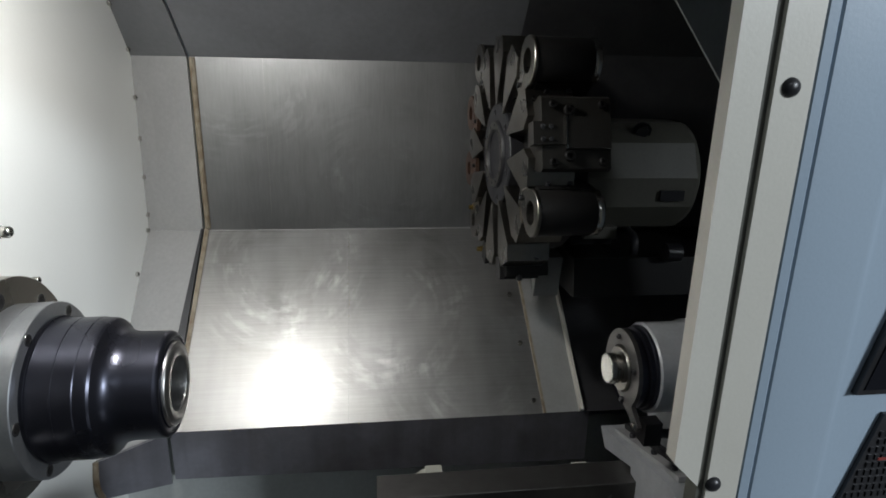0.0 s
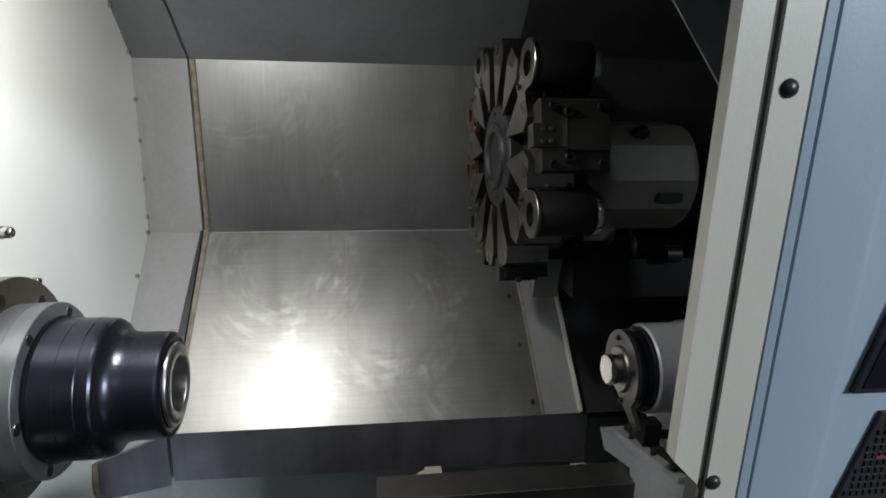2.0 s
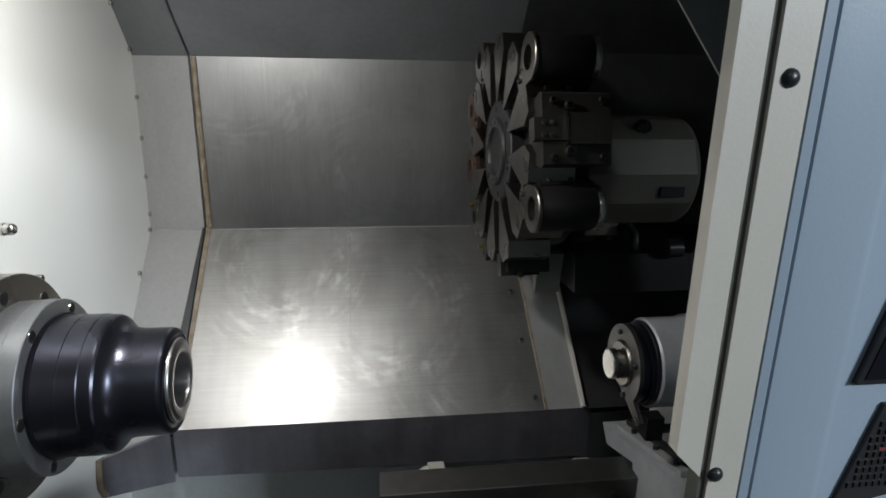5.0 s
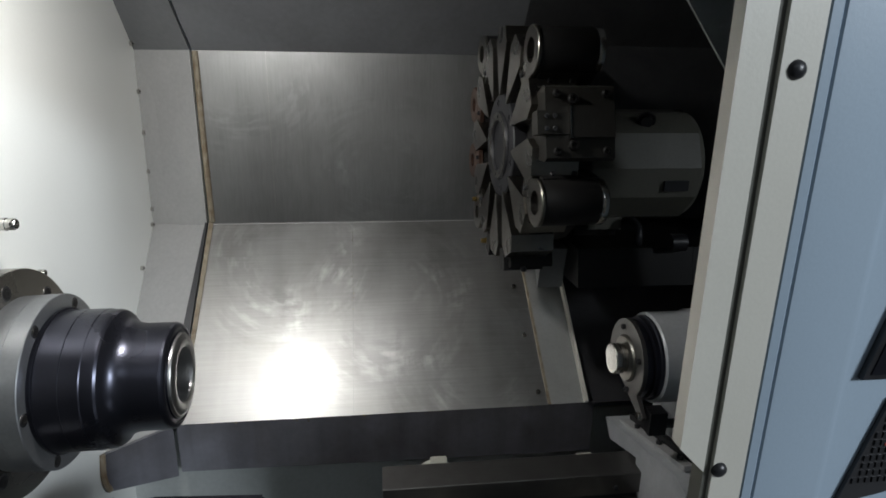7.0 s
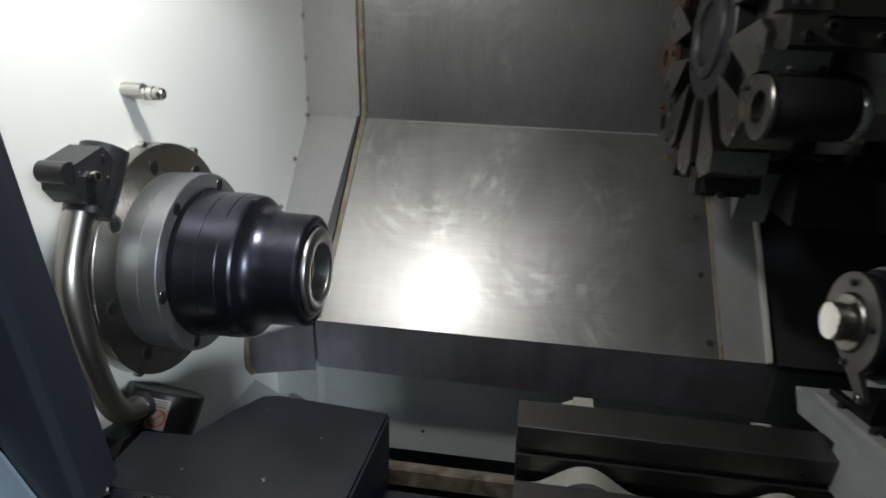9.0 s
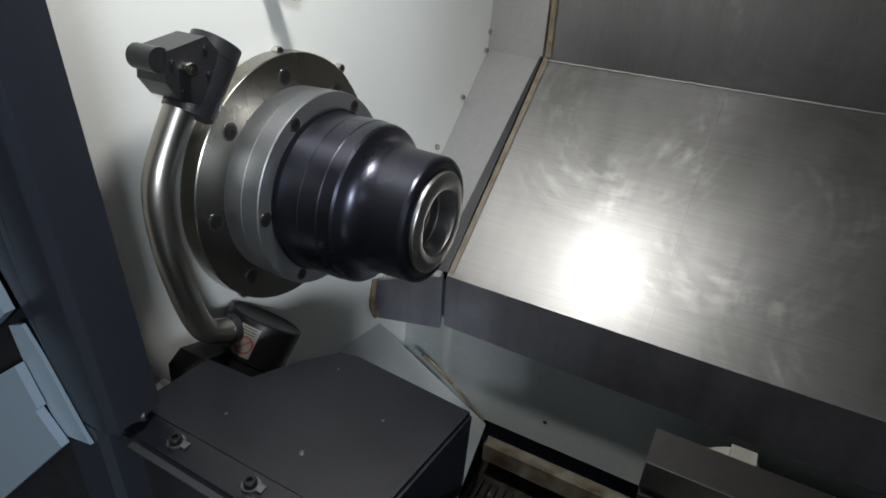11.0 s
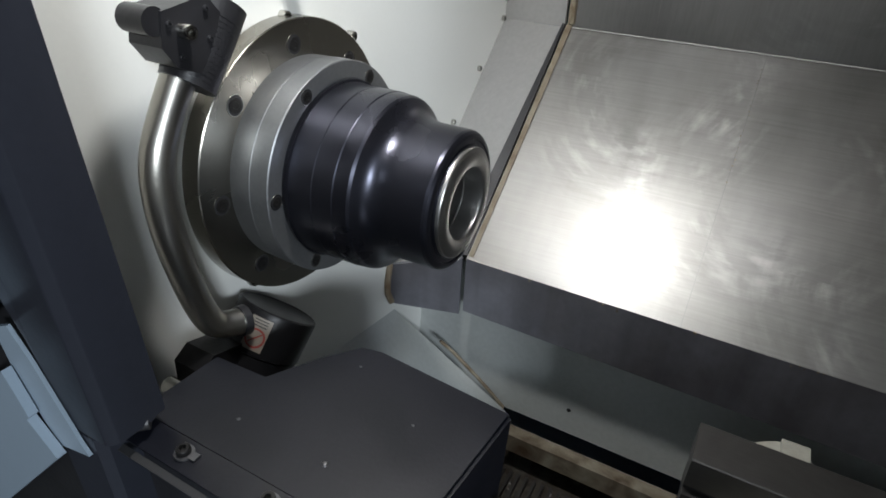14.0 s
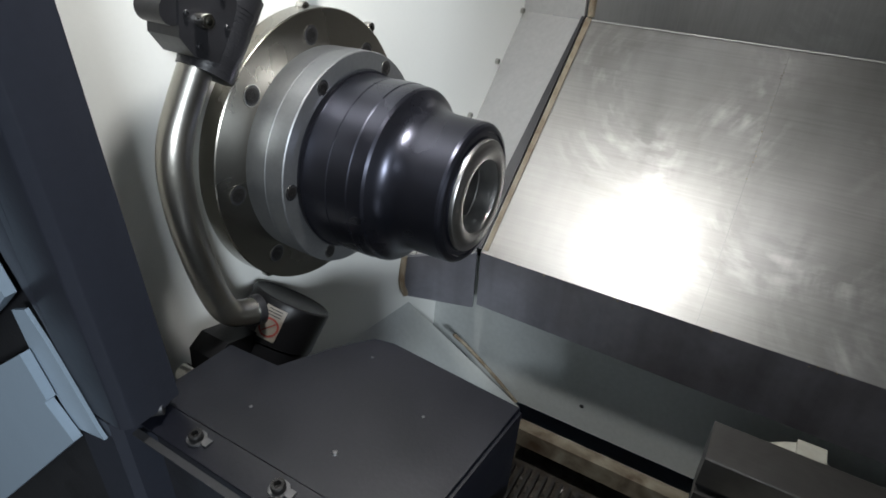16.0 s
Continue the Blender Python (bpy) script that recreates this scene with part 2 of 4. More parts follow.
def slab(corners, thick, bm=None):
    """A flat sheet of corner points in order, pushed back by its thickness against its normal."""
    bm = bm or bmesh.new()
    p = [Vector(c) for c in corners]
    n = sum(((p[i] - p[0]).cross(p[i + 1] - p[0]) for i in range(1, len(p) - 1)), Vector()).normalized() * thick
    a, b = [bm.verts.new(c) for c in p], [bm.verts.new(c - n) for c in p]
    bm.faces.new(a)
    bm.faces.new(b[::-1])
    for i in range(len(p)):
        j = (i + 1) % len(p)
        bm.faces.new((a[i], b[i], b[j], a[j]))
    return bm


def turned(profile, segments=64, centre=(0, 0), bm=None):
    """A closed or open profile of (x, radius), turned about the x axis through centre (y, z)."""
    bm = bm or bmesh.new()
    rings = []
    for x, r in profile:
        if r < 1e-6:
            rings.append([bm.verts.new((x, centre[0], centre[1]))])
        else:
            rings.append([bm.verts.new((x, centre[0] + r * math.cos(2 * math.pi * i / segments), centre[1] + r * math.sin(2 * math.pi * i / segments))) for i in range(segments)])
    for p, q in zip(rings, rings[1:]):
        for i in range(segments):
            j = (i + 1) % segments
            f = [p[i % len(p)], p[j % len(p)], q[j % len(q)], q[i % len(q)]]
            f = [v for k, v in enumerate(f) if v not in f[:k]]
            if len(f) > 2:
                bm.faces.new(f)
    return bm


def tube(points, radius, segments=20, bm=None, rounds=4):
    """A round bar along a smoothed line of points."""
    bm = bm or bmesh.new()
    p = [Vector(q) for q in points]
    for _ in range(rounds):
        out = [p[0]]
        for a, b in zip(p, p[1:]):
            out += [a * 0.75 + b * 0.25, a * 0.25 + b * 0.75]
        p = out + [p[-1]]
    up, rings = Vector((1, 0, 0)), []
    for i, c in enumerate(p):
        d = (p[min(i + 1, len(p) - 1)] - p[max(i - 1, 0)]).normalized()
        s = d.cross(up)
        if s.length < 1e-3:
            s = d.cross(Vector((0, 1, 0)))
        s.normalize()
        n = s.cross(d).normalized()
        rings.append([bm.verts.new(c + radius * (math.cos(t) * s + math.sin(t) * n)) for t in (2 * math.pi * k / segments for k in range(segments))])
    for a, b in zip(rings, rings[1:]):
        for i in range(segments):
            j = (i + 1) % segments
            bm.faces.new((a[i], a[j], b[j], b[i]))
    bm.faces.new(rings[0][::-1])
    bm.faces.new(rings[-1])
    return bm


def socket_screw(name, place, normal, size, mat, parent=None, head=0.6):
    """A cap screw with a hexagon socket; size is the head's diameter."""
    r, h = size / 2, size * head
    bm = bmesh.new()
    turned([(-0.0015, 0), (-0.0015, r), (h * 0.85, r), (h, r * 0.88), (h, r * 0.52)], 20, bm=bm)
    hexa = [(h, r * 0.52), (h * 0.4, r * 0.5), (h * 0.35, 0)]
    turned(hexa, 6, bm=bm)
    turn = Vector((1, 0, 0)).rotation_difference(Vector(normal)).to_matrix().to_4x4()
    bmesh.ops.transform(bm, matrix=Matrix.Translation(place) @ turn, verts=bm.verts)
    return link(name, bm, mat, parent, angle=30)


def moved(bm, m):
    bmesh.ops.transform(bm, matrix=m, verts=bm.verts)
    return bm


# ---- setting: the enclosure ----
XW = -0.4675                       # headstock wall
T, M, B = (1.005, 1.4527), (1.005, 1.1653), (0.7566, 0.9279)   # back sheet's bends (y, z)
SEAM_X = -0.249                     # upright seam in the back panel
XR = 0.62                          # right end of the enclosure


def structure(name, bm, mat, label, category, **k):
    return tagged(link(name, bm, mat, **k), label, category, kind="structure")


headstock_wall = structure("wall_headstock", box(XW - 0.02, XW, 0.315, 1.16, 0.45, 1.80), WHITE, "white painted sheet metal wall around the spindle", "wall")
structure("wall_back", slab([(-0.362, T[0], T[1]), (-0.362, M[0], M[1]), (0.16, M[0], M[1]), (0.16, T[0], T[1])], 0.003), STEEL_UP, "dull stainless steel back wall panel with smudges", "wall")
low = structure("wall_slanted", slab([(-0.362, M[0], M[1]), (-0.372, B[0], B[1]), (0.187, B[0], B[1]), (0.176, M[0], M[1])], 0.003), STEEL_LOW,
                "brushed stainless steel slanted cover with swirl marks", "wall")
# above the back panel the sheet leans forward and becomes the roof
R1, R2 = (0.80, 1.70), (0.30, 1.80)
structure("wall_upper", slab([(-0.39, R1[0], R1[1]), (-0.362, T[0], T[1]), (0.17, T[0], T[1]), (0.17, R1[0], R1[1])], 0.003), ROOF, "dark leaning sheet metal panel under the roof", "wall")
structure("ceiling", slab([(XW - 0.02, R2[0], R2[1]), (XW - 0.02, R1[0], R1[1]), (XR, R1[0], R1[1]), (XR, R2[0], R2[1])], 0.004), ROOF, "dark sheet metal roof of the machine", "ceiling")
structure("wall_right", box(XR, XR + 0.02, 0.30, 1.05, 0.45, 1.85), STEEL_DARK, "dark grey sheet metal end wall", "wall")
# right part of the leaning panel, far from the lamp: shade as a darker colour
structure("wall_upper_shaded", slab([(0.17, R1[0], R1[1]), (0.17, T[0], T[1]), (XR, T[0], T[1]), (XR, R1[0], R1[1])], 0.003), STEEL_DARK, "leaning sheet metal panel above the turret, shade in its colour", "wall")
# grey corner strip between headstock wall and back
strip = structure("corner_strip", slab([(XW, 1.053, T[1]), (XW, 1.041, 1.158), (-0.366, M[0] - 0.002, M[1]), (-0.366, T[0] - 0.002, T[1])], 0.003), STEEL_GREY, "grey sheet metal corner strip", "trim")
structure("corner_strip_low", slab([(XW, 1.041, 1.158), (XW, 0.735, 0.871), (-0.380, 0.752, 0.926), (-0.367, 1.003, 1.165)], 0.003), STEEL_GREY, "grey slanted sheet metal strip", "trim")
structure("corner_strip_top", slab([(XW, 0.84, 1.70), (XW, 1.053, T[1]), (-0.366, 1.003, T[1]), (-0.395, 0.80, 1.70)], 0.003), ROOF, "dark grey leaning sheet metal strip", "trim")
structure("sealant", tube([(-0.358, 1.004, 1.4515), (-0.358, 1.004, 1.30), (-0.357, 1.004, 1.17)], 0.005, 8, rounds=1), SEALANT, "brown aged sealant bead along a corner", "trim")
structure("sealant_low", slab([(-0.363, 1.004, 1.1690), (-0.370, B[0] + 0.002, B[1] + 0.004), (-0.364, B[0] + 0.002, B[1] + 0.004), (-0.355, 1.004, 1.1690)], 0.0015), SEALANT,
          "brown aged sealant along the slanted cover", "trim")
structure("gap", slab([(-0.3690, 1.004, 1.1695), (-0.390, 0.757, 0.9335), (-0.372, 0.7576, 0.9330), (-0.3650, 1.004, 1.1695)], 0.004), DARKSHEET, "dark gap beside the slanted cover", "trim")
# skirt under the slanted cover
structure("skirt", slab([(-0.372, B[0], B[1]), (-0.372, B[0], 0.848), (0.26, B[0], 0.840), (0.26, B[0], B[1])], 0.006), SKIRT, "dark vertical sheet metal skirt", "trim", bevel=0.001)
structure("skirt_end", slab([(XW, 0.728, 0.902), (XW, 0.728, 0.842), (-0.376, 0.7535, 0.843), (-0.376, 0.7535, 0.927)], 0.006), SKIRT, "dark sheet metal end of the skirt", "trim", bevel=0.001)
structure("wall_pale", slab([(XW, 0.825, 0.875), (XW, 0.805, 0.66), (XR, 0.805, 0.66), (XR, 0.825, 0.875)], 0.004), PALE, "pale blue painted lower panel", "wall")
structure("gusset", slab([(XW, 0.742, 0.822), (XW, 0.50, 0.862), (-0.259, 0.50, 0.655), (-0.31, 0.802, 0.655)], 0.004), PALE, "pale painted slanted corner plate", "trim")
structure("ledge", box(-0.30, XR, 0.775, 0.795, 0.61, 0.642), RUST, "rust-stained ledge over the chip conveyor", "trim", bevel=0.002)
structure("floor_chip_tray", box(XW, XR, 0.25, 0.84, 0.54, 0.56), GRATE, "chip tray floor under the machine bed", "floor")
# the header is added out of view to stop high hall light at the opening
structure("header_light_block", box(-0.90, XR, 0.300, 0.315, 1.56, 1.84), BLUE, "unseen blue header, added to keep hall light off the turret", "wall")
structure("wall_front_low", box(-0.40, XR, 0.270, 0.290, 0.0, 0.93), BLUE, "blue painted lower front of the machine", "wall")
# outside of the machine
structure("machine_base", box(-0.90, 1.00, 0.302, 1.16, 0.0, 0.535), BLUE, "blue painted machine base", "base")
structure("headstock_cabinet", box(-0.90, XW - 0.022, 0.318, 1.16, 0.537, 1.84), BLUE, "blue painted headstock cabinet", "cabinet")
structure("wall_outer_back", box(XW - 0.02, 1.00, 1.165, 1.18, 0.0, 1.84), BLUE, "blue painted outer back sheet", "wall")
structure("roof_outer", box(-0.90, 1.00, 0.30, 1.18, 1.842, 1.86), BLUE, "blue painted top sheet of the machine", "roof")
structure("cabinet_right", box(XR + 0.022, 1.00, 0.302, 1.163, 0.537, 1.84), BLUE, "blue painted end cabinet", "cabinet")
# hall
structure("floor", box(-4, 4, -4, 3, -0.1, 0.0), FLOOR, "dark stained concrete workshop floor", "floor")
structure("hall_wall_back", box(-4, 4, 2.9, 3, 0, 3.4), HALL, "plain workshop wall", "wall")
structure("hall_wall_front", box(-4, 4, -4, -3.9, 0, 3.4), HALL, "plain workshop wall", "wall")
structure("hall_wall_left", box(-4, -3.9, -3.9, 2.9, 0, 3.4), HALL, "plain workshop wall", "wall")
structure("hall_wall_right", box(3.9, 4, -3.9, 2.9, 0, 3.4), HALL, "plain workshop wall", "wall")
structure("hall_ceiling", box(-4, 4, -4, 3, 3.4, 3.5), HALL, "plain workshop ceiling", "ceiling")

# ---- spindle ----
YS, ZS = 0.5698, 1.1073
spindle = thing("spindle", (XW, YS, ZS), "steel lathe spindle with a black collet chuck", "spindle")
spindle.location = (0, YS, ZS)
flange = part("flange", turned([(XW + 0.001, 0), (XW + 0.001, 0.1195), (-0.4503, 0.1195), (-0.4495, 0.1187), (-0.4495, 0.088), (-0.4515, 0.0875)], 96), FLANGE, spindle, "gold-toned steel flange")
part("ring", turned([(-0.4515, 0.0885), (-0.4488, 0.0902), (-0.4290, 0.0910), (-0.4285, 0.0904), (-0.4280, 0.0912), (-0.4110, 0.0915), (-0.4102, 0.0907), (-0.4102, 0.0772), (-0.4115, 0.0765), (-0.4115, 0.070)], 96), RING, spindle, "satin grey ring")
part("collet_body", turned([(-0.412, 0.0745), (-0.4065, 0.0765), (-0.4058, 0.0748), (-0.4025, 0.0742), (-0.3846, 0.0741), (-0.3841, 0.0735), (-0.3836, 0.0741), (-0.3656, 0.0741), (-0.3646, 0.0735), (-0.3630, 0.0734), (-0.3560, 0.0732),
                            (-0.3530, 0.0726), (-0.3508, 0.0712), (-0.3490, 0.0688), (-0.3470, 0.0658), (-0.3445, 0.0630), (-0.3412, 0.0606), (-0.3370, 0.0588), (-0.3320, 0.0577), (-0.3260, 0.0572), (-0.2985, 0.0570), (-0.2962, 0.0562), (-0.2945, 0.0545),
                            (-0.2936, 0.0525), (-0.2934, 0.0505), (-0.2946, 0.0500), (-0.2946, 0.0465), (-0.2930, 0.0460), (-0.2930, 0.0420)], 96), NOSE, spindle, "polished black chuck body", angle=17)
part("collet", turned([(-0.2936, 0.0455), (-0.2912, 0.0453), (-0.2902, 0.0445), (-0.2902, 0.0415), (-0.2893, 0.0400), (-0.2885, 0.0385), (-0.2885, 0.0315), (-0.2895, 0.0298), (-0.2925, 0.0290), (-0.306, 0.0285), (-0.3065, 0.0272), (-0.314, 0.0272), (-0.3145, 0.0262), (-0.350, 0.0258), (-0.350, 0.0)], 72), COLLET, spindle, "bright steel collet with an open bore")
for k in range(8):
    a = radians(90 + 45 * k + 2)
    y, z = 0.100 * math.cos(a), 0.100 * math.sin(a)
    part("counterbore", moved(turned([(-0.4496, 0.0086), (-0.4490, 0.0084), (-0.4490, 0.0078), (-0.4493, 0.0077)], 24), Matrix.Translation((0, y, z))), BRIGHT, flange)
    # flat dark disc for the shade down in the counterbore
    part("pocket_shade", moved(turned([(-0.44935, 0.0078), (-0.44930, 0.0)], 24), Matrix.Translation((0, y, z))), DARKSHEET, flange)
    socket_screw("flange_screw", (-0.4492, y, z), (1, 0, 0), 0.0118, HOLDER, flange, 0.08)
for k in range(6):
    a = radians(58 + 60 * k)
    y, z = 0.0825 * math.cos(a), 0.0825 * math.sin(a)
    part("counterbore", moved(turned([(-0.4103, 0.0064), (-0.4098, 0.0062), (-0.4098, 0.0056), (-0.4101, 0.0055)], 24), Matrix.Translation((0, y, z))), BRIGHT, spindle)
    # again a dark disc painted as the shaded bottom of the bore
    part("pocket_shade", moved(turned([(-0.41005, 0.0056), (-0.41000, 0.0)], 24), Matrix.Translation((0, y, z))), DARKSHEET, spindle)
    socket_screw("ring_screw", (-0.4099, y, z), (1, 0, 0), 0.0085, HOLDER, spindle, 0.08)

# screws on the headstock wall
for y, z in ((0.575, 1.2255), (0.663, 1.196), (0.502, 1.010), (0.668, 1.02)):
    ob = socket_screw("wall_screw", (XW, y, z), (1, 0, 0), 0.0095, BRIGHT, head=0.75)
    tagged(ob, "small steel socket screw in the white wall", "screw", "wall screws")
for y, z in ((0.99, 1.527), (1.045, 1.462), (1.051, 1.386), (1.051, 1.318), (1.049, 1.252), (1.045, 1.186), (1.036, 1.160), (0.965, 1.103), (0.892, 1.046)):
    ob = socket_screw("edge_screw", (XW, y - 0.005, z), (1, 0, 0), 0.0078, BRIGHT, head=0.6)
    tagged(ob, "tiny steel screw along the wall's edge", "screw", "edge screws")

# coolant nozzle
noz = thing("coolant_nozzle", (XW, 0.575, 1.277), "steel coolant nozzle pipe sticking out of the white wall", "nozzle")
part("elbow", tube([(0.0, -0.006, 0.004), (0.014, -0.006, 0.004), (0.02, -0.006, 0.004)], 0.0062, 14), TUBE, noz)
part("pipe", turned([(0.0, 0.0), (0.0, 0.0058), (0.016, 0.0058), (0.0165, 0.0066), (0.020, 0.0066), (0.0205, 0.0060), (0.023, 0.0060), (0.0235, 0.0066), (0.027, 0.0066), (0.0275, 0.006), (0.034, 0.006), (0.036, 0.0046), (0.030, 0.0035), (0.03, 0)], 24), BRIGHT, noz)

# ---- chuck guard arm ----
arm = thing("guard_arm", (-0.43, 0.40, 1.0), "bent steel tube arm with black plastic ends", "guard arm")
arm.location = (0, 0, 0)
part("arm_tube", tube([(-0.428, 0.442, 1.222), (-0.428, 0.425, 1.198), (-0.426, 0.405, 1.168), (-0.425, 0.402, 1.13), (-0.429, 0.409, 1.09), (-0.433, 0.420, 1.044), (-0.432, 0.428, 1.024), (-0.429, 0.438, 1.018), (-0.425, 0.453, 1.0147)], 0.0108, 28), TUBE, arm, "bent satin steel tube")
head = part("arm_head", prism([(0.412, 1.238), (0.416, 1.257), (0.448, 1.262), (0.457, 1.251), (0.449, 1.233), (0.436, 1.219), (0.420, 1.226)], "x", -0.434, -0.407), BLACK, arm, "black plastic joint housing", bevel=0.003)
part("head_lug", tube([(-0.430, 0.412, 1.252), (-0.418, 0.412, 1.252), (-0.409, 0.412, 1.252)], 0.008, 18, rounds=0), BLACK, arm, "round black lug")
sleeve = part("sleeve", tube([(-0.424, 0.438, 1.209), (-0.423, 0.459, 1.237), (-0.423, 0.471, 1.253)], 0.0178, 30, rounds=1), BLACK, arm, "black ribbed sleeve")
for f in range(14):
    c0 = Vector((-0.424, 0.440, 1.212)).lerp(Vector((-0.423, 0.464, 1.244)), f / 13)
    c1 = c0 + Vector((0, 0.0008, 0.00105))
    part("rib", tube([c0, c0.lerp(c1, 0.5), c1], 0.0181, 30, rounds=0), BLACK, sleeve)
socket_screw("head_bolt", (-0.406, 0.428, 1.245), (1, 0, 0), 0.009, BRIGHT, head, 0.7)
for y, z in ((0.419, 1.250), (0.446, 1.255), (0.446, 1.238), (0.424, 1.231)):
    socket_screw("head_screw", (-0.407, y, z), (1, 0, 0), 0.0035, BLACK, head, 0.5)


FOOT_AXIS = Vector((0.12, 0.60, 0.79)).normalized()
FOOT_U = (Vector((1, 0, 0)) - FOOT_AXIS * FOOT_AXIS.x).normalized()
FOOT_V = FOOT_AXIS.cross(FOOT_U)
FOOT_TOP = Vector((-0.428, 0.494, 0.999))


def on_barrel(h, r, a):
    """A place on the oval pivot housing: height along its tilted axis, radius, angle in degrees."""
    return FOOT_TOP + FOOT_AXIS * h + FOOT_U * (0.98 * r * math.cos(radians(a))) + FOOT_V * (r * math.sin(radians(a)))


def barrel(profile, a0, a1, n):
    """Oval barrel on the tilted pivot axis from (height, radius) pairs, between two angles."""
    bm, rows = bmesh.new(), []
    closed = a1 - a0 > 359
    for h, r in profile:
        rows.append([bm.verts.new(on_barrel(h, r, a0 + (a1 - a0) * k / n)) for k in range(n if closed else n + 1)])
    for low, high in zip(rows, rows[1:]):
        for k in range(n):
            q = (k + 1) % len(low)
            bm.faces.new((low[k], low[q], high[q], high[k]))
    if closed:
        bm.faces.new(rows[-1])
        bm.faces.new(list(reversed(rows[0])))
    bmesh.ops.recalc_face_normals(bm, faces=bm.faces)
    return bm


foot = part("arm_foot", barrel([(-0.085, 0.033), (-0.0400, 0.0340), (-0.0392, 0.0332), (-0.0384, 0.0350), (-0.003, 0.0356), (-0.0008, 0.0350), (0, 0.0335), (-0.001, 0.0315)], 0, 360, 48), FOOTBLACK, arm, "black plastic pivot housing")
part("socket", tube([(-0.4262, 0.4475, 1.0157), (-0.4248, 0.4535, 1.0145)], 0.0126, 24, rounds=1), BLACK, arm, "black socket round the tube's end")
part("label", barrel([(-0.034, 0.0359), (-0.020, 0.0360), (-0.006, 0.0360)], -82, -52, 10), LABELWHITE, foot, "worn paper warning label")
ring = bmesh.new()
spots = []
for k in range(25):
    t = radians(k * 15)
    spots.append([(-0.0235 + r * math.sin(t), -67 + math.degrees(r * math.cos(t) / 0.0345)) for r in (0.0068, 0.0084)])
spots += [[(-0.0235 + 0.005 * q - 0.0007, -67 + 8 * q), (-0.0235 + 0.005 * q + 0.0007, -67 + 8 * q)] for q in (-1, 0, 1)]
for k in [n for n in range(len(spots) - 1) if n != 24]:
    ring.faces.new([ring.verts.new(on_barrel(h, 0.0364, a)) for h, a in (spots[k][0], spots[k][1], spots[k + 1][1], spots[k + 1][0])])
part("print", ring, RED, foot, "red ring symbol with a slash")
for h0 in (-0.0085, -0.011, -0.0135):
    part("print_bar", barrel([(h0, 0.0362), (h0 + 0.0008, 0.0362)], -77, -57, 6), BLACK, foot)
part("foot_base", prism([(0.400, 0.945), (0.404, 0.995), (0.418, 1.003), (0.46, 0.99), (0.46, 0.945)], "x", -0.455, -0.425), FOOTBLACK, arm, "black mounting base", bevel=0.004)
for y, z, r in ((0.385, 0.992, 0.007), (0.373, 0.985, 0.005)):
    part("fitting", turned([(-0.44, 0), (-0.44, r), (-0.425, r), (-0.423, r * 0.7), (-0.415, r * 0.6), (-0.415, 0)], 18, (y, z)), BRIGHT if r > 0.006 else BLACK, arm, "small round fitting")

# ---- black cover ----
cover = thing("chute_cover", (-0.28, 0.38, 1.05), "black sheet metal cover bolted along its front lip", "cover")
cover.location = (0, 0, 0)
ZC = 1.05
outline = [(-0.380, 0.328), (-0.376, 0.384), (-0.336, 0.386), (-0.318, 0.418), (-0.300, 0.441), (-0.286, 0.444), (-0.190, 0.437), (-0.200, 0.328)]
part("top_plate", prism(outline, "z", ZC - 0.003, ZC), COVER, cover, "matt black top plate", bevel=0.0008)
part("side_plate", slab([(-0.190, 0.437, ZC - 0.003), (-0.192, 0.437, ZC - 0.08), (-0.202, 0.328, ZC - 0.08), (-0.200, 0.328, ZC - 0.003)], 0.002), COVER, cover)
part("back_plate", slab([(-0.286, 0.443, ZC - 0.003), (-0.286, 0.443, ZC - 0.08), (-0.192, 0.436, ZC - 0.08), (-0.190, 0.436, ZC - 0.003)], 0.002), COVER, cover)
part("low_plate", box(-0.2, -0.135, 0.328, 0.405, ZC - 0.055, ZC - 0.052), COVER, cover, "lower black plate beside the cover", bevel=0.0008)
part("front_lip", slab([(-0.382, 0.3275, ZC), (-0.384, 0.3105, ZC - 0.002), (-0.14, 0.3075, ZC - 0.002), (-0.14, 0.3275, ZC)], 0.002), COVER, cover, "folded front lip")
# plain black plate below the lip, its colour stands for the dark void
part("void_plate", slab([(-0.384, 0.318, ZC - 0.010), (-0.384, 0.318, ZC - 0.09), (-0.14, 0.318, ZC - 0.09), (-0.14, 0.318, ZC - 0.010)], 0.002), BLACK, cover)
part("lip_flange", slab([(-0.384, 0.3095, ZC - 0.006), (-0.384, 0.3055, ZC - 0.007), (-0.14, 0.3025, ZC - 0.007), (-0.14, 0.3065, ZC - 0.006)], 0.002), STEEL_DARK, cover, "thin worn edge flange")
for x in (-0.333, -0.272, -0.21, -0.15):
    washer = part("washer", moved(turned([(0, 0), (0, 0.0058), (0.0012, 0.0056), (0.0012, 0)], 24), Matrix.Translation((x, 0.3195, ZC - 0.0010)) @ pose(0, 0, 0, 0, -90, 0)), STEEL_DARK, cover)
    part("washer_tab", box(x + 0.0045, x + 0.0095, 0.3175, 0.3225, ZC - 0.0006, ZC + 0.0006), STEEL_DARK, washer, bevel=0.0004)
    socket_screw("bolt", (x, 0.3195, ZC + 0.0002), (0, -0.1, 0.995), 0.0078, HOLDER, cover, 0.5)

for x, y, r in ((-0.262, 0.352, 0.0022), (-0.325, 0.352, 0.0012), (-0.235, 0.40, 0.0010), (-0.29, 0.425, 0.0010)):
    part("speck", moved(turned([(0, 0), (0, r), (r * 0.5, r * 0.6), (r * 0.6, 0)], 10), Matrix.Translation((x, y, ZC)) @ pose(0, 0, 0, 0, -90, 0)), STEEL_DARK, cover)

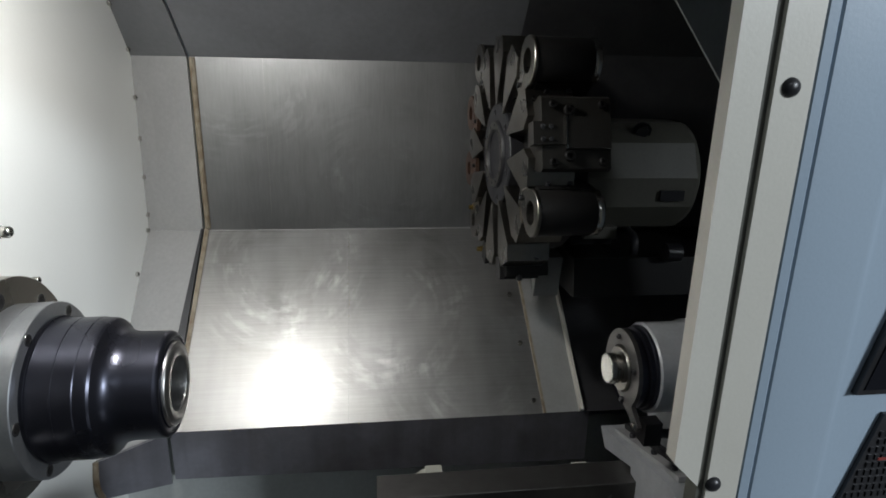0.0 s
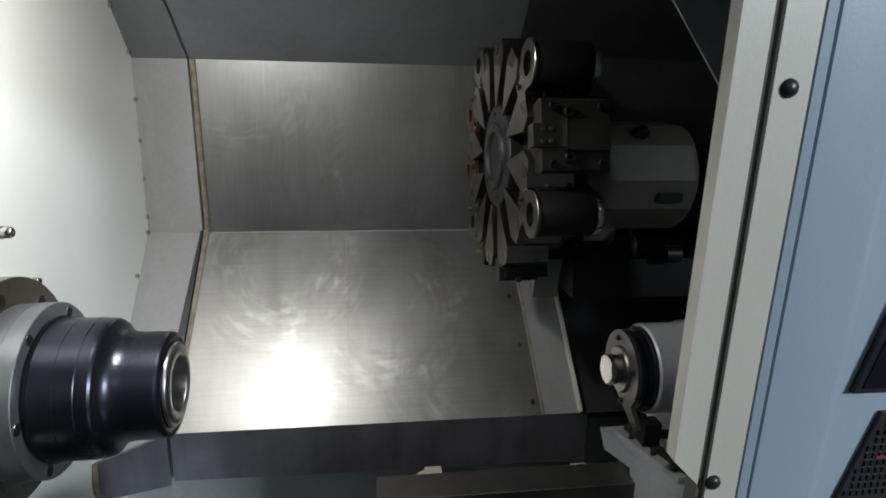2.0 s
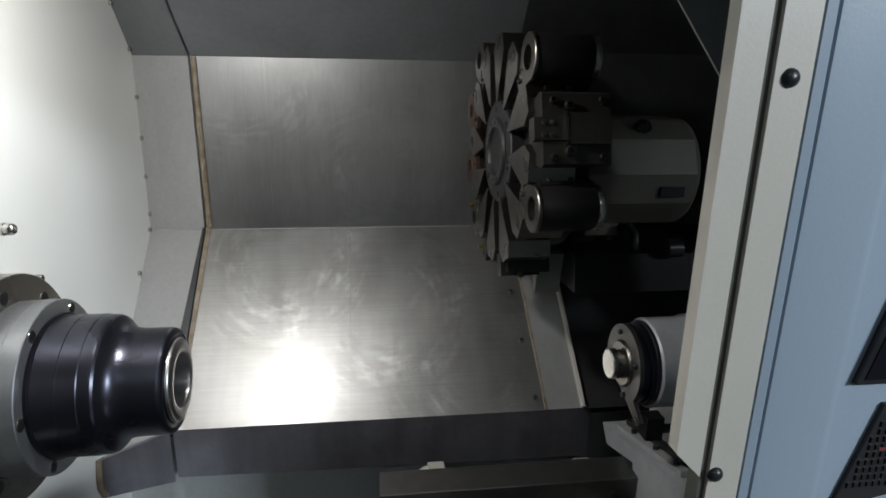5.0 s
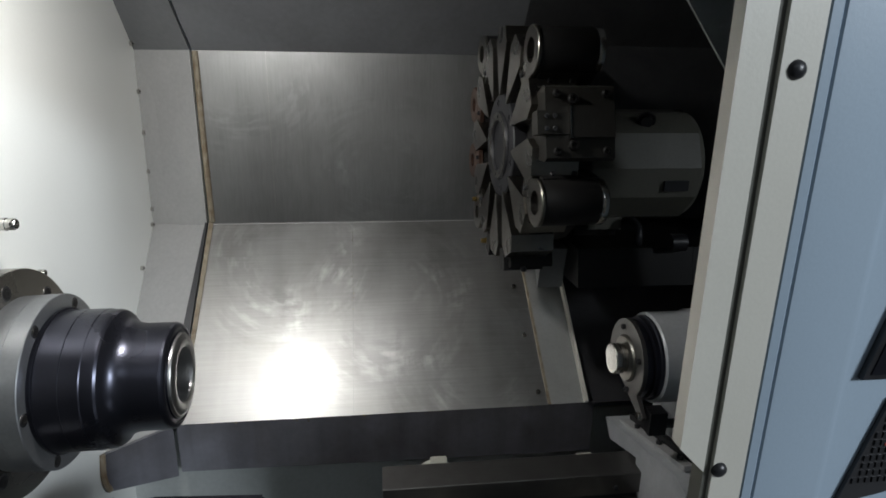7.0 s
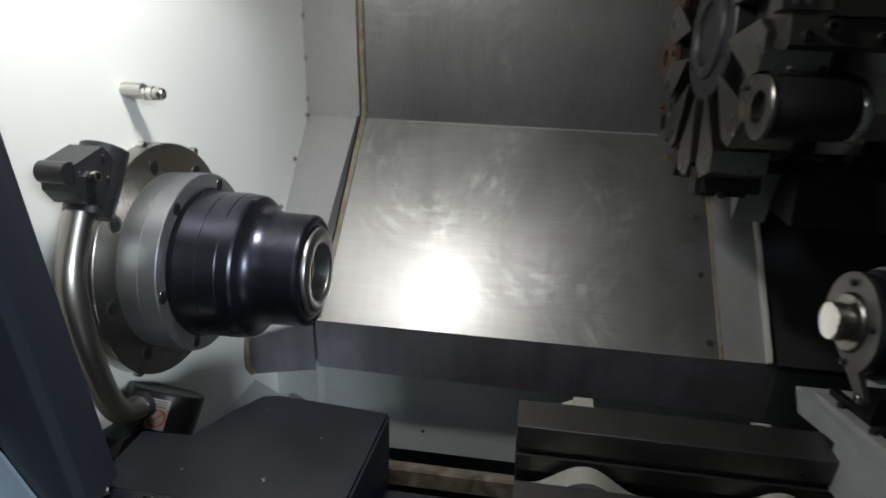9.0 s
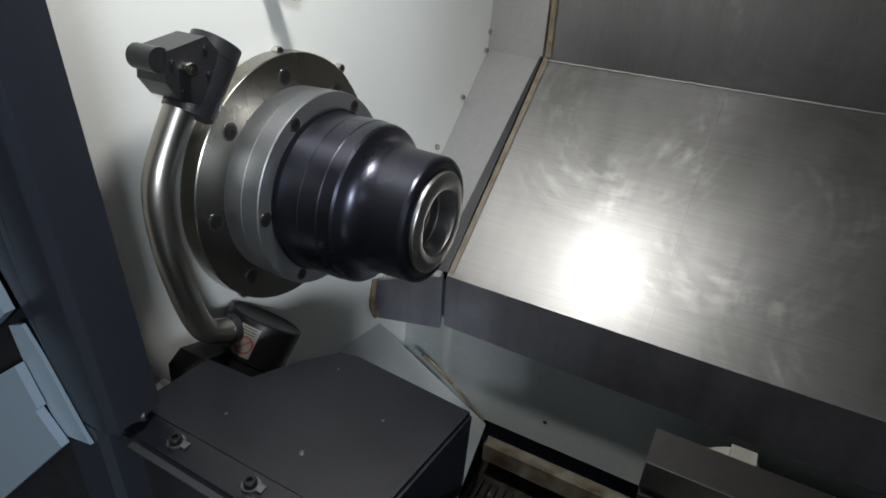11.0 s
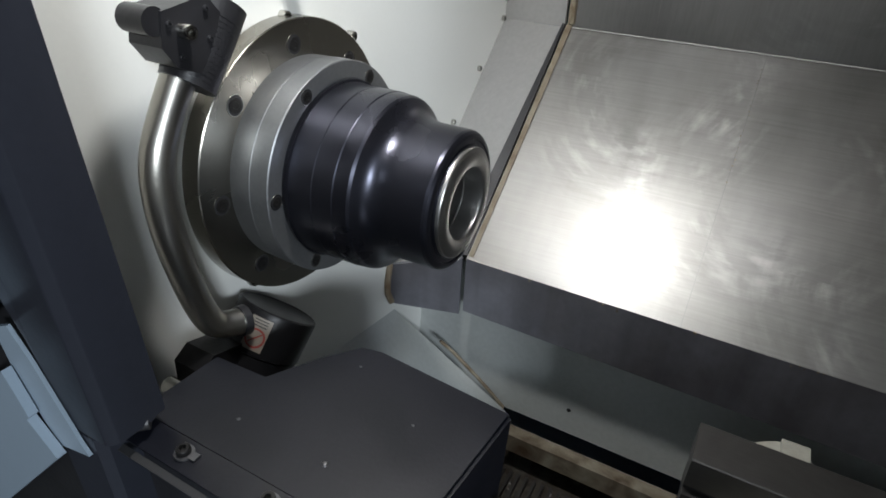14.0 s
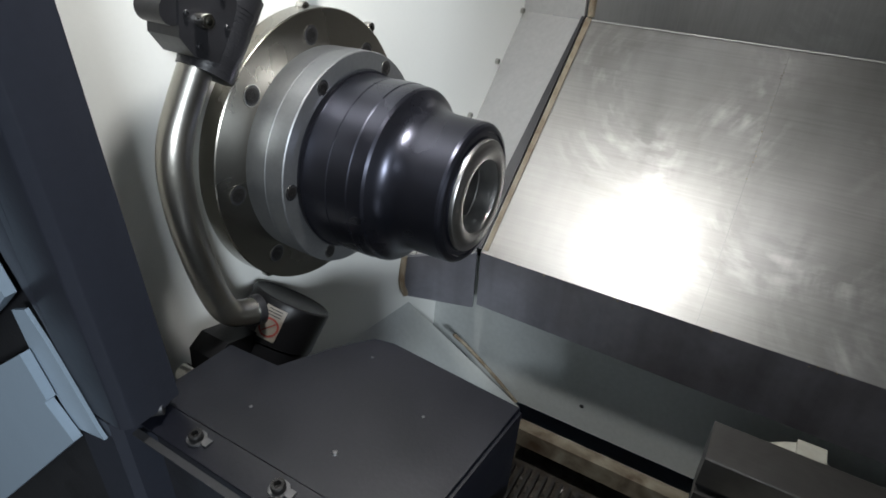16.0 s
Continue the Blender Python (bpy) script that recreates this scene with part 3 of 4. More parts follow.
# ---- bed rails ----
def rail(y0, y1, top, name):
    ob = thing(name, (0, 0, 0), "ground steel bed rail with a long groove", "rail", "bed rails")
    h = top
    part("way", prism([(y1, h), (y0 + 0.001, h), (y0, h - 0.001), (y0, h - 0.030), (y0 + 0.006, h - 0.033), (y1, h - 0.033)], "x", -0.077, XR), RAILMAT, ob, "ground top way", bevel=0.0006)
    part("groove", box(-0.0765, XR, y0 + 0.006, y1 - 0.001, h - 0.039, h - 0.0332), DARKSHEET, ob)
    part("ledge", prism([(y0 - 0.002, h - 0.0392), (y0 - 0.002, h - 0.060), (y0 + 0.010, h - 0.064), (y1, h - 0.064), (y1, h - 0.0392)], "x", -0.076, XR), RAILMAT, ob, "lower ledge", bevel=0.0006)
    part("rail_foot", box(-0.074, XR, y0 + 0.012, y1 - 0.002, h - 0.16, h - 0.0642), DARKSHEET, ob)
    for k in range(5):
        socket_screw("rail_bolt", (0.22 + k * 0.07, y0, h - 0.02), (0, -1, 0), 0.006, BLACK, ob, 0.4)
    return ob


rail(0.570, 0.615, 0.939, "bed_rail")
rail(0.487, 0.530, 0.900, "bed_rail")
structure("bed", box(-0.06, XR, 0.44, 0.66, 0.58, 0.80), DARKSHEET, "dark machine bed casting", "bed")

# ---- door frames ----
DOOR_Z0, DOOR_Z1 = 0.93, 1.80
door = thing("door_frame", (0, 0, 0), "beige and blue painted sliding door edge with a rubber seal", "door frame")
part("inner_strip", prism([(0.1215, 1.183), (0.1215, DOOR_Z1), (0.1412, DOOR_Z1), (0.1412, 1.163)], "y", 0.285, 0.297), BEIGE, door, "beige painted inner strip", bevel=0.001)
part("seal", box(0.1415, 0.1462, 0.2862, 0.300, DOOR_Z0, DOOR_Z1), RUBBER, door, "dark rubber seal", bevel=0.001)
part("outer_strip", box(0.1465, 0.170, 0.283, 0.300, DOOR_Z0, DOOR_Z1), BEIGE, door, "beige painted outer strip", bevel=0.0025)
part("lip", prism([(0.1702, 0.300), (0.1702, 0.2835), (0.1712, 0.2822), (0.1770, 0.2816), (0.1783, 0.2826), (0.1785, 0.300)], "z", DOOR_Z0, DOOR_Z1), BLUE, door, "rounded blue lip", bevel=0.0008)
part("door_skin", prism([(0.1789, 0.298), (0.1789, 0.283), (0.180, 0.2816), (0.224, 0.279), (0.229, 0.2805), (0.236, 0.2850), (0.60, 0.285), (0.60, 0.298)], "z", DOOR_Z0, DOOR_Z1), BLUE, door, "blue painted door skin", bevel=0.0006)
for x, z in ((0.1565, 1.432), (0.151, 1.166)):
    part("plug", moved(turned([(0, 0.0), (0, 0.0058), (0.0018, 0.0052), (0.0036, 0.003), (0.0042, 0)], 24), Matrix.Translation((x, 0.2832, z)) @ pose(0, 0, 0, 0, 0, -90)), BLACK, door, "black plastic plug")
window_frame = part("window_frame", prism([(0.2425, 1.232), (0.262, 1.31), (0.33, 1.31), (0.33, 1.232)], "y", 0.280, 0.2848), BLACK, door, "black window frame", bevel=0.001)
part("pane", prism([(0.2475, 1.236), (0.2655, 1.305), (0.325, 1.305), (0.325, 1.236)], "y", 0.2792, 0.2802), NOSE, window_frame, "dark pane")
grille = part("grille", prism([(0.246, 1.13), (0.27, 1.215), (0.34, 1.215), (0.34, 1.15)], "y", 0.2815, 0.2848), DARKSHEET, door, "dark perforated grille")
for i in range(14):
    for j in range(10):
        x, z = 0.249 + i * 0.0052, 1.148 + j * 0.0062
        if x > 0.2465 + (z - 1.13) * 0.29 + 0.002:
            part("knob", box(x, x + 0.0034, 0.2802, 0.2816, z, z + 0.004), BLACK, grille)
part("red_light", box(0.272, 0.280, 0.2796, 0.2802, 1.179, 1.181), RED, grille, "dim red indicator")

# left post of the door opening, leaning a little
post = thing("door_post", (0, 0, 0), "dark blue painted door post", "door post")
lean = Matrix(((1, 0, -0.06, 0.06 * 1.08), (0, 1, 0, 0), (0, 0, 1, 0), (0, 0, 0, 1)))
part("post_body", moved(prism([(-0.3610, 0.326), (-0.3595, 0.322), (-0.3605, 0.302), (-0.365, 0.297), (-0.40, 0.2965), (-0.40, 0.332), (-0.361, 0.332)], "z", 1.058, 1.82), lean), POST, post, "dark blue post", bevel=0.001)
part("post_face", prism([(-0.398, 1.085), (-0.405, 1.115), (-0.423, 1.160), (-0.466, 1.300), (-0.590, 1.820), (-0.400, 1.820)], "y", 0.2966, 0.302), POST, post, "dark blue front face")
part("post_foot", prism([(-0.372, 0.326), (-0.371, 0.320), (-0.372, 0.302), (-0.376, 0.297), (-0.41, 0.2965), (-0.41, 0.332), (-0.372, 0.332)], "z", 0.60, 1.056), POST, post)
part("rod_end", tube([(-0.360, 0.321, 1.0575), (-0.382, 0.300, 1.0575)], 0.0045, 16, rounds=1), STEEL_DARK, post, "round metal rod end")
panel = thing("front_panel", (0, 0, 0), "light blue painted front panels beside the door post", "panel")
part("lower_sheet", prism([(-0.473, 1.055), (-0.424, 1.091), (-0.415, 1.061), (-0.419, 1.057), (-0.402, 1.035), (-0.59, 0.843), (-0.75, 0.70), (-0.75, 0.86)], "y", 0.2875, 0.2930), BLUE, panel, "light blue lower sheet", bevel=0.0012)
part("upper_sheet", prism([(-0.417, 1.131), (-0.427, 1.160), (-0.470, 1.300), (-0.600, 1.820), (-0.900, 1.820), (-0.900, 0.900), (-0.600, 0.985), (-0.437, 1.114)], "y", 0.2895, 0.2955), BLUE, panel, "light blue upper sheet", bevel=0.0012)
part("edge_strip", prism([(-0.413, 1.122), (-0.403, 1.103), (-0.384, 1.052), (-0.3795, 1.044), (-0.407, 1.037), (-0.415, 1.051), (-0.4265, 1.084), (-0.429, 1.115)], "y", 0.2940, 0.2962), BLUE, panel, "blue edge of the post's side")
# black backing behind the blue sheets, so their gaps show as deep shade
part("recess_shade", box(-0.90, -0.41, 0.305, 0.312, 0.50, 1.70), BLACK, panel, "black backing sheet for the shade in the recess between the sheets")

# ---- right of the slanted cover ----


def on_low(x, f, lift=0.0):
    """A place on the slanted cover's plane: f runs from its top bend to its lower edge."""
    n = Vector((0, -0.691, 0.723)) * lift
    return Vector((x, M[0] + (B[0] - M[0]) * f, M[1] + (B[1] - M[1]) * f)) + n


def strip_on_low(x0, x1, f0, f1, lift, thick):
    return slab([on_low(x0, f0, lift), on_low(x0, f1, lift), on_low(x1, f1, lift), on_low(x1, f0, lift)], thick)


structure("weld_strip", slab([on_low(0.1755, 0.2, 0.003), on_low(0.1855, 1.0, 0.003), on_low(0.1895, 1.0, 0.003), on_low(0.1795, 0.2, 0.003)], 0.004), SEALANT, "rough yellowed weld seam along the cover", "trim")
structure("side_plate", slab([on_low(0.1795, 0.2, 0.0015), on_low(0.1895, 1.0, 0.0015), on_low(0.243, 1.0, 0.0015), on_low(0.238, 0.2, 0.0015)], 0.003), GREYCAST, "grey painted plate beside the slanted cover", "trim")
structure("side_flange", slab([on_low(0.238, 0.2, 0.012), on_low(0.243, 1.0, 0.012), on_low(0.2475, 1.0, 0.012), on_low(0.2425, 0.2, 0.012)], 0.016), BEIGE, "pale upright flange edge", "trim")
structure("slide_cover", strip_on_low(0.2465, XR, -0.1, 1.0, -0.002, 0.003), DARKSHEET, "black slanted way cover", "cover")
# the back wall goes on in a darker colour behind the turret
structure("wall_back_dark", box(0.16, XR, 0.99, 1.0, M[1], 1.50), STEEL_DARK, "back wall behind the turret, coloured darker than the back panel", "wall")
structure("wall_upper_right", slab([(0.09, 0.45, 1.595), (0.263, 0.45, 1.371), (0.45, 0.45, 1.371), (0.45, 0.45, 1.75), (0.09, 0.45, 1.75)], 0.003), GREYCAST, "grey painted sheet in the upper corner", "wall")
for f, x in ((0.40, 0.158), (0.66, 0.164), (0.94, 0.172)):
    p = on_low(x, f)
    ob = socket_screw("cover_screw", p, (0, -0.691, 0.723), 0.0075, BRIGHT, head=0.55)
    tagged(ob, "small steel screw in the slanted cover", "screw", "cover screws")
# spot welds in an uneven line down the slanted cover
weld_rng = random.Random(31)
f = 0.06
while f < 0.50:
    p = on_low(-0.116 + weld_rng.uniform(-0.0012, 0.0012), f, 0.0002)
    r = weld_rng.uniform(0.0005, 0.0011)
    ob = link("spot_weld", moved(turned([(0, r), (0.0003, r * 0.7), (0.0004, 0)], 8), Matrix.Translation(p) @ Vector((1, 0, 0)).rotation_difference(Vector((0, -0.691, 0.723))).to_matrix().to_4x4()), RUST)
    tagged(ob, "tiny brown spot weld mark on the slanted cover", "weld mark", "weld marks")
    f += weld_rng.choice((0.010, 0.013, 0.016, 0.022, 0.045))
structure("cover_seam", slab([on_low(-0.1165, 0.0, 0.0004), on_low(-0.1165, 1.0, 0.0004), on_low(-0.1157, 1.0, 0.0004), on_low(-0.1157, 0.0, 0.0004)], 0.0004), STEEL_UP, "fine seam down the slanted cover", "trim")
structure("panel_seam", box(SEAM_X, SEAM_X + 0.0012, 1.0043, 1.0048, M[1] + 0.01, T[1]), STEEL_LOW, "fine upright seam in the back panel", "trim")
for k in range(16):
    p = Vector((weld_rng.choice((-0.30, -0.19, -0.115, 0.0, 0.16)) + weld_rng.gauss(0, 0.012), B[0] - 0.0005, B[1])) + Vector((0, 0.0, -abs(weld_rng.gauss(0, 0.002))))
    r = weld_rng.uniform(0.0007, 0.0017)
    ob = link("rust_spot", moved(turned([(0, r), (0.0003, r * 0.7), (0.0004, 0)], 7), Matrix.Translation(p) @ pose(0, 0, 0, 0, 0, -90)), RUST)
    tagged(ob, "tiny rust spot on the cover's lower edge", "rust spot", "rust spots")
structure("bend_bead", tube([(-0.362, 1.0035, 1.1655), (0.0, 1.0035, 1.1655), (0.16, 1.0035, 1.1655)], 0.0009, 8, rounds=0), STEEL_GREY, "thin light grey line along the bend between the steel panels", "trim")
structure("corner_bead", tube([(XW + 0.002, 0.728, 0.905), (XW + 0.004, 0.716, 0.87), (XW + 0.008, 0.722, 0.85)], 0.0042, 10), SEALANT, "yellowed sealant lump in the corner", "trim")
structure("gusset_bead", tube([(-0.412, 0.775, 0.766), (-0.395, 0.783, 0.748), (-0.355, 0.795, 0.704), (-0.315, 0.802, 0.661)], 0.0026, 8), SEALANT, "thin yellowed weld along the corner plate", "trim")
tagged(link("drain_hole", moved(turned([(0, 0), (0.0, 0.0032), (0.0006, 0.0032), (0.0006, 0)], 12), Matrix.Translation((-0.222, 0.8085, 0.700)) @ pose(0, 0, 0, 0, 0, -90)), BLACK), "small dark hole in the pale panel", "hole")

# ---- turret ----
YT, ZT, XT = 0.728, 1.3345, 0.0865
turret = thing("turret", (0, YT, ZT), "twelve-station lathe tool turret with black tool holders", "turret")
turret.rotation_euler = (0, 0, radians(2.5))
disc = part("disc", turned([(XT + 0.016, 0.0), (XT + 0.016, 0.122), (XT + 0.018, 0.126), (XT + 0.075, 0.126), (XT + 0.08, 0.12), (XT + 0.08, 0)], 24), HOLDER, turret, "dark turret disc")
hub = part("hub", turned([(XT + 0.016, 0.066), (XT + 0.0005, 0.066), (XT - 0.001, 0.0645), (XT - 0.001, 0.044), (XT - 0.0035, 0.0435), (XT - 0.0045, 0.0425), (XT - 0.0045, 0.0325), (XT - 0.003, 0.0315), (XT - 0.001, 0.031), (XT - 0.001, 0)], 48), HUB, turret, "dark round hub plate")
part("hub_ring", turned([(XT - 0.0044, 0.0422), (XT - 0.0052, 0.0418), (XT - 0.0052, 0.0332), (XT - 0.0044, 0.0328)], 48), BLOCK, hub, "worn steel ring")
for k in range(12):
    a = 2 * math.pi * k / 12
    part("hub_screw", moved(turned([(XT - 0.0050, 0), (XT - 0.0050, 0.0022), (XT - 0.006, 0.0018), (XT - 0.006, 0)], 10), Matrix.Translation((0, 0.0375 * math.cos(a), 0.0375 * math.sin(a)))), BLACK, hub)
for k in range(6):
    a = 2 * math.pi * (k + 0.25) / 6
    part("hub_bolt", moved(turned([(XT - 0.0008, 0), (XT - 0.0008, 0.0042), (XT - 0.0022, 0.0038), (XT - 0.0022, 0.0022), (XT - 0.0012, 0.002), (XT - 0.0012, 0)], 14), Matrix.Translation((0, 0.055 * math.cos(a), 0.055 * math.sin(a)))), BLACK, hub)
# the sectors between the parallel-sided station slots
wedge_bm = prism([(0.064, -0.0015), (0.064, 0.0015), (0.128, 0.0235), (0.136, 0.0195), (0.147, 0.0155), (0.147, -0.0155), (0.136, -0.0195), (0.128, -0.0235)], "x", XT - 0.004, XT + 0.05)
bmesh.ops.bevel(wedge_bm, geom=[e for e in wedge_bm.edges if e.calc_face_angle(0) > 0.6], offset=0.0012, segments=1, affect="EDGES")
wedge = part("wedge", wedge_bm, TURRETMAT, turret, "bright steel wedge face", smooth=False)
for k in range(12):
    w = wedge if k == 0 else wedge.copy()
    if k:
        scene.collection.objects.link(w)
        w.parent = turret
    w.rotation_euler = (radians(180 - 30 * k), 0, 0)


def station(k):
    """The turn of a part built along +y to station k; stations lie at 15, 45, ... degrees from the door side, upwards."""
    return radians(180 - (15 + 30 * k))


def boring_holder(k, bore, copper=False):
    base = new("tool_holder")
    base.parent, base.rotation_euler = turret, (station(k), 0, 0)
    rc = 0.164
    body = turned([(XT + 0.002, 0.0245), (XT + 0.004, 0.0255), (XT + 0.064, 0.0255), (XT + 0.066, 0.0245), (XT + 0.066, 0.012)], 32, (rc, 0))
    prism([(0.120, -0.020), (0.120, 0.020), (0.158, 0.026), (0.158, -0.026)], "x", XT + 0.006, XT + 0.07, body)
    link("holder_body", body, HOLDER, base)
    face = turned([(XT + 0.002, 0.0265), (XT - 0.001, 0.0265), (XT - 0.002, 0.0255), (XT - 0.002, bore), (XT + 0.02, bore - 0.0005), (XT + 0.02, 0)], 32, (rc, 0))
    prism([(0.118, -0.0125), (0.118, 0.0125), (0.134, 0.0125), (0.134, 0.0175), (0.150, 0.0215), (0.150, -0.0215), (0.134, -0.0175), (0.134, -0.0125)], "x", XT - 0.0015, XT + 0.004, face)
    link("holder_face", face, COPPER if copper else TURRETMAT, base)
    socket_screw("face_screw", (XT - 0.0015, 0.127, 0.0), (-1, 0, 0), 0.006, BLACK, base, 0.5)
    for x in (0.020, 0.045):
        socket_screw("body_screw", (XT + x, 0.146, 0.0245), (0, 0.2, 0.98), 0.006, BLACK, base, 0.6)
        socket_screw("body_screw", (XT + x, 0.146, -0.0245), (0, 0.2, -0.98), 0.006, BLACK, base, 0.6)
    link("end_ring", turned([(XT + 0.0665, 0.013), (XT + 0.0665, 0.0245), (XT + 0.068, 0.0255), (XT + 0.073, 0.0255), (XT + 0.074, 0.0245), (XT + 0.074, 0.013)], 32, (rc, 0)), BRIGHT, base)
    tagged(base, "black boring bar holder with a bright ring")


def block_holder(k, depth, large):
    base = new("tool_block")
    base.parent, base.rotation_euler = turret, (station(k), 0, 0)
    w = 0.040 if large else 0.022
    top = 0.080 if large else 0.06
    link("block", prism([(0.122, -w * 0.8), (0.122, w * 0.8), (depth - 0.006, w), (depth, w - 0.003), (depth, -w + 0.003), (depth - 0.006, -w)], "x", XT + 0.004, XT + top), BLOCK if large else HOLDER, base, bevel=0.0012)
    if large:
        link("clamp_plate", box(XT + 0.030, XT + 0.078, depth - 0.002, depth + 0.006, -0.0165, 0.0165), BLOCK, base, bevel=0.001)
        link("tool_shank", box(XT - 0.006, XT + 0.0295, depth - 0.014, depth + 0.003, -0.012, 0.012), BLOCK, base, bevel=0.0008)
        link("clamp_edge", box(XT + 0.0285, XT + 0.0300, depth - 0.001, depth + 0.007, -0.0165, 0.0165), BRIGHT, base)
        for s in (-1, 1):
            for x, y, size in ((0.016, 0.030, 0.0085), (0.070, 0.030, 0.0085), (0.033, 0.024, 0.011)):
                socket_screw("clamp_screw", (XT + x, depth, s * y), (0, 1, 0), size, HOLDER, base, 0.55)
            for x in (0.004, 0.013):
                socket_screw("grub_screw", (XT + x, depth + 0.003, s * 0.0065), (0, 1, 0), 0.0048, STEEL_DARK, base, 0.4)
    else:
        link("clamp", box(XT - 0.002, XT + 0.05, 0.135, depth + 0.004, -w * 0.45, w * 0.45), HOLDER, base, bevel=0.001)
        for s in (-0.75, 0.75):
            socket_screw("clamp_screw", (XT + 0.022, depth, s * w), (0, 1, 0), 0.008, BLACK, base, 0.7)
    tagged(base, "dark steel tool block with clamp screws")


for k, bore in ((1, 0.0135), (11, 0.0135), (4, 0.012), (5, 0.0105), (6, 0.0105), (7, 0.0105)):
    boring_holder(k, bore, k in (5, 6))
block_holder(0, 0.168, True)
for k in (8, 9):
    block_holder(k, 0.160, False)
for k in (7, 8):
    a = station(k)
    noz_ob = part("brass_nozzle", moved(turned([(XT - 0.008, 0.0), (XT - 0.008, 0.003), (XT, 0.0042), (XT + 0.01, 0.0042)], 12, (0.156, 0.018)), Matrix.Rotation(a, 4, "X")), BRASS, turret, "small brass coolant nozzle")

# turret drive and slide
drive = thing("turret_drive", (0, 0.79, 1.30), "grey-green cast turret drive housing", "housing")
ring_pts = [(math.cos(radians(a)) * 0.083, math.sin(radians(a)) * 0.080) for a in (15, 50, 75, 110, 140, 175, 205, 240, 262, 300, 325, 350)]
part("housing", prism(ring_pts, "x", 0.172, 0.358), GREEN_GREY, drive, "grey-green painted housing", bevel=0.008, angle=20)
part("end_cap", turned([(0.358, 0.078), (0.366, 0.075), (0.373, 0.064), (0.377, 0.0)], 40), GREEN_GREY, drive)
part("hole", moved(turned([(0.0, 0.012), (0.003, 0.012), (0.003, 0.008), (-0.004, 0.008), (-0.004, 0)], 20), Matrix.Translation((0.287, -0.052, 0.066)) @ pose(0, 0, 0, 0, -60, 0) @ pose(0, 0, 0, 0, 0, 60)), BLACK, drive, "dark round lifting hole")
part("slot", box(0.308, 0.342, -0.0835, -0.079, -0.024, -0.010), BLACK, drive, "dark slot", bevel=0.001)
slide = thing("turret_slide", (0, 0.8, 1.15), "black turret slide covers", "slide")
part("carriage", prism([(-0.13, 0.005), (-0.12, 0.055), (0.18, 0.07), (0.18, -0.01)], "x", 0.185, 0.345), HOLDER, slide, bevel=0.003)
part("end_plate", prism([(-0.078, 0.044), (-0.018, 0.046), (-0.062, -0.018)], "x", 0.150, 0.186), GREYCAST, slide, "grey painted end plate", bevel=0.001)
part("end_wedge", prism([(-0.13, 0.005), (-0.12, 0.055), (0.18, 0.07), (0.18, -0.01)], "x", 0.3455, 0.40), HOLDER, slide, bevel=0.003)
part("bracket", box(0.20, 0.26, -0.06, 0.02, 0.03, 0.075), HOLDER, slide, bevel=0.003)
part("drive_foot", box(0.215, 0.262, -0.07, 0.06, 0.068, 0.085), GREEN_GREY, slide, "grey-green foot under the housing", bevel=0.002)
part("hose", tube([(0.27, -0.085, 0.085), (0.275, -0.10, 0.078), (0.272, -0.108, 0.060), (0.28, -0.09, 0.045)], 0.006, 12), BLACK, slide, "short black hose")
part("hose_clamp", turned([(0.305, 0), (0.305, 0.012), (0.325, 0.012), (0.325, 0)], 16, (-0.13, 0.065)), BLACK, slide)

# ---- tailstock ----
tail = thing("tailstock", (0, YS, 1.1030), "grey painted tailstock with a steel quill", "tailstock")
part("quill", turned([(0.1960, 0), (0.1958, 0.006), (0.1955, 0.0168), (0.1965, 0.0182), (0.2015, 0.0182), (0.2018, 0.0172), (0.2026, 0.0172), (0.203, 0.0182), (0.206, 0.0182), (0.207, 0.0165), (0.2105, 0.0165), (0.2105, 0.0)], 40), BRIGHT, tail, "bright steel quill end")
part("quill_ring", turned([(0.2105, 0.0), (0.2105, 0.026), (0.2125, 0.028), (0.22, 0.028), (0.22, 0.0)], 40), TURRETMAT, tail)
plate = bmesh.new()
arc = [(0.047 * math.cos(radians(a)), 0.047 * math.sin(radians(a))) for a in range(-20, 232, 12)]
prism(arc + [(-0.057, -0.046), (-0.053, -0.053), (-0.045, -0.054), (-0.038, -0.048)], "x", 0.214, 0.219, plate)
tailplate = part("teardrop_plate", plate, RAILMAT, tail, "grey steel teardrop plate", bevel=0.0008)
for a in (70, 160, 250, 340):
    socket_screw("plate_screw", (0.219 - 0.0055, 0.037 * math.cos(radians(a)), 0.037 * math.sin(radians(a))), (-1, 0, 0), 0.0065, BLACK, tailplate, 0.5)
part("gland", turned([(0.219, 0.047), (0.224, 0.047), (0.225, 0.044), (0.228, 0.044), (0.229, 0.048), (0.234, 0.048), (0.235, 0.0505), (0.2385, 0.0505), (0.2385, 0.0)], 56), NOSE, tail, "black seal rings")
part("barrel", turned([(0.238, 0.0), (0.238, 0.0515), (0.240, 0.0535), (0.288, 0.0535), (0.292, 0.056), (0.62, 0.058)], 64), TAILGREY, tail, "grey painted barrel")
part("clevis", box(0.222, 0.242, -0.060, -0.042, -0.068, -0.040), FOOTBLACK, tail, "black clevis block", bevel=0.006)
socket_screw("clevis_pin", (0.214, -0.0495, -0.048), (-1, 0, 0), 0.009, BRIGHT, tail, 0.4)
part("rod", tube([(0.225, -0.05, -0.058), (0.30, -0.05, -0.062), (0.45, -0.05, -0.062)], 0.0055, 14, rounds=0), BLACK, tail)
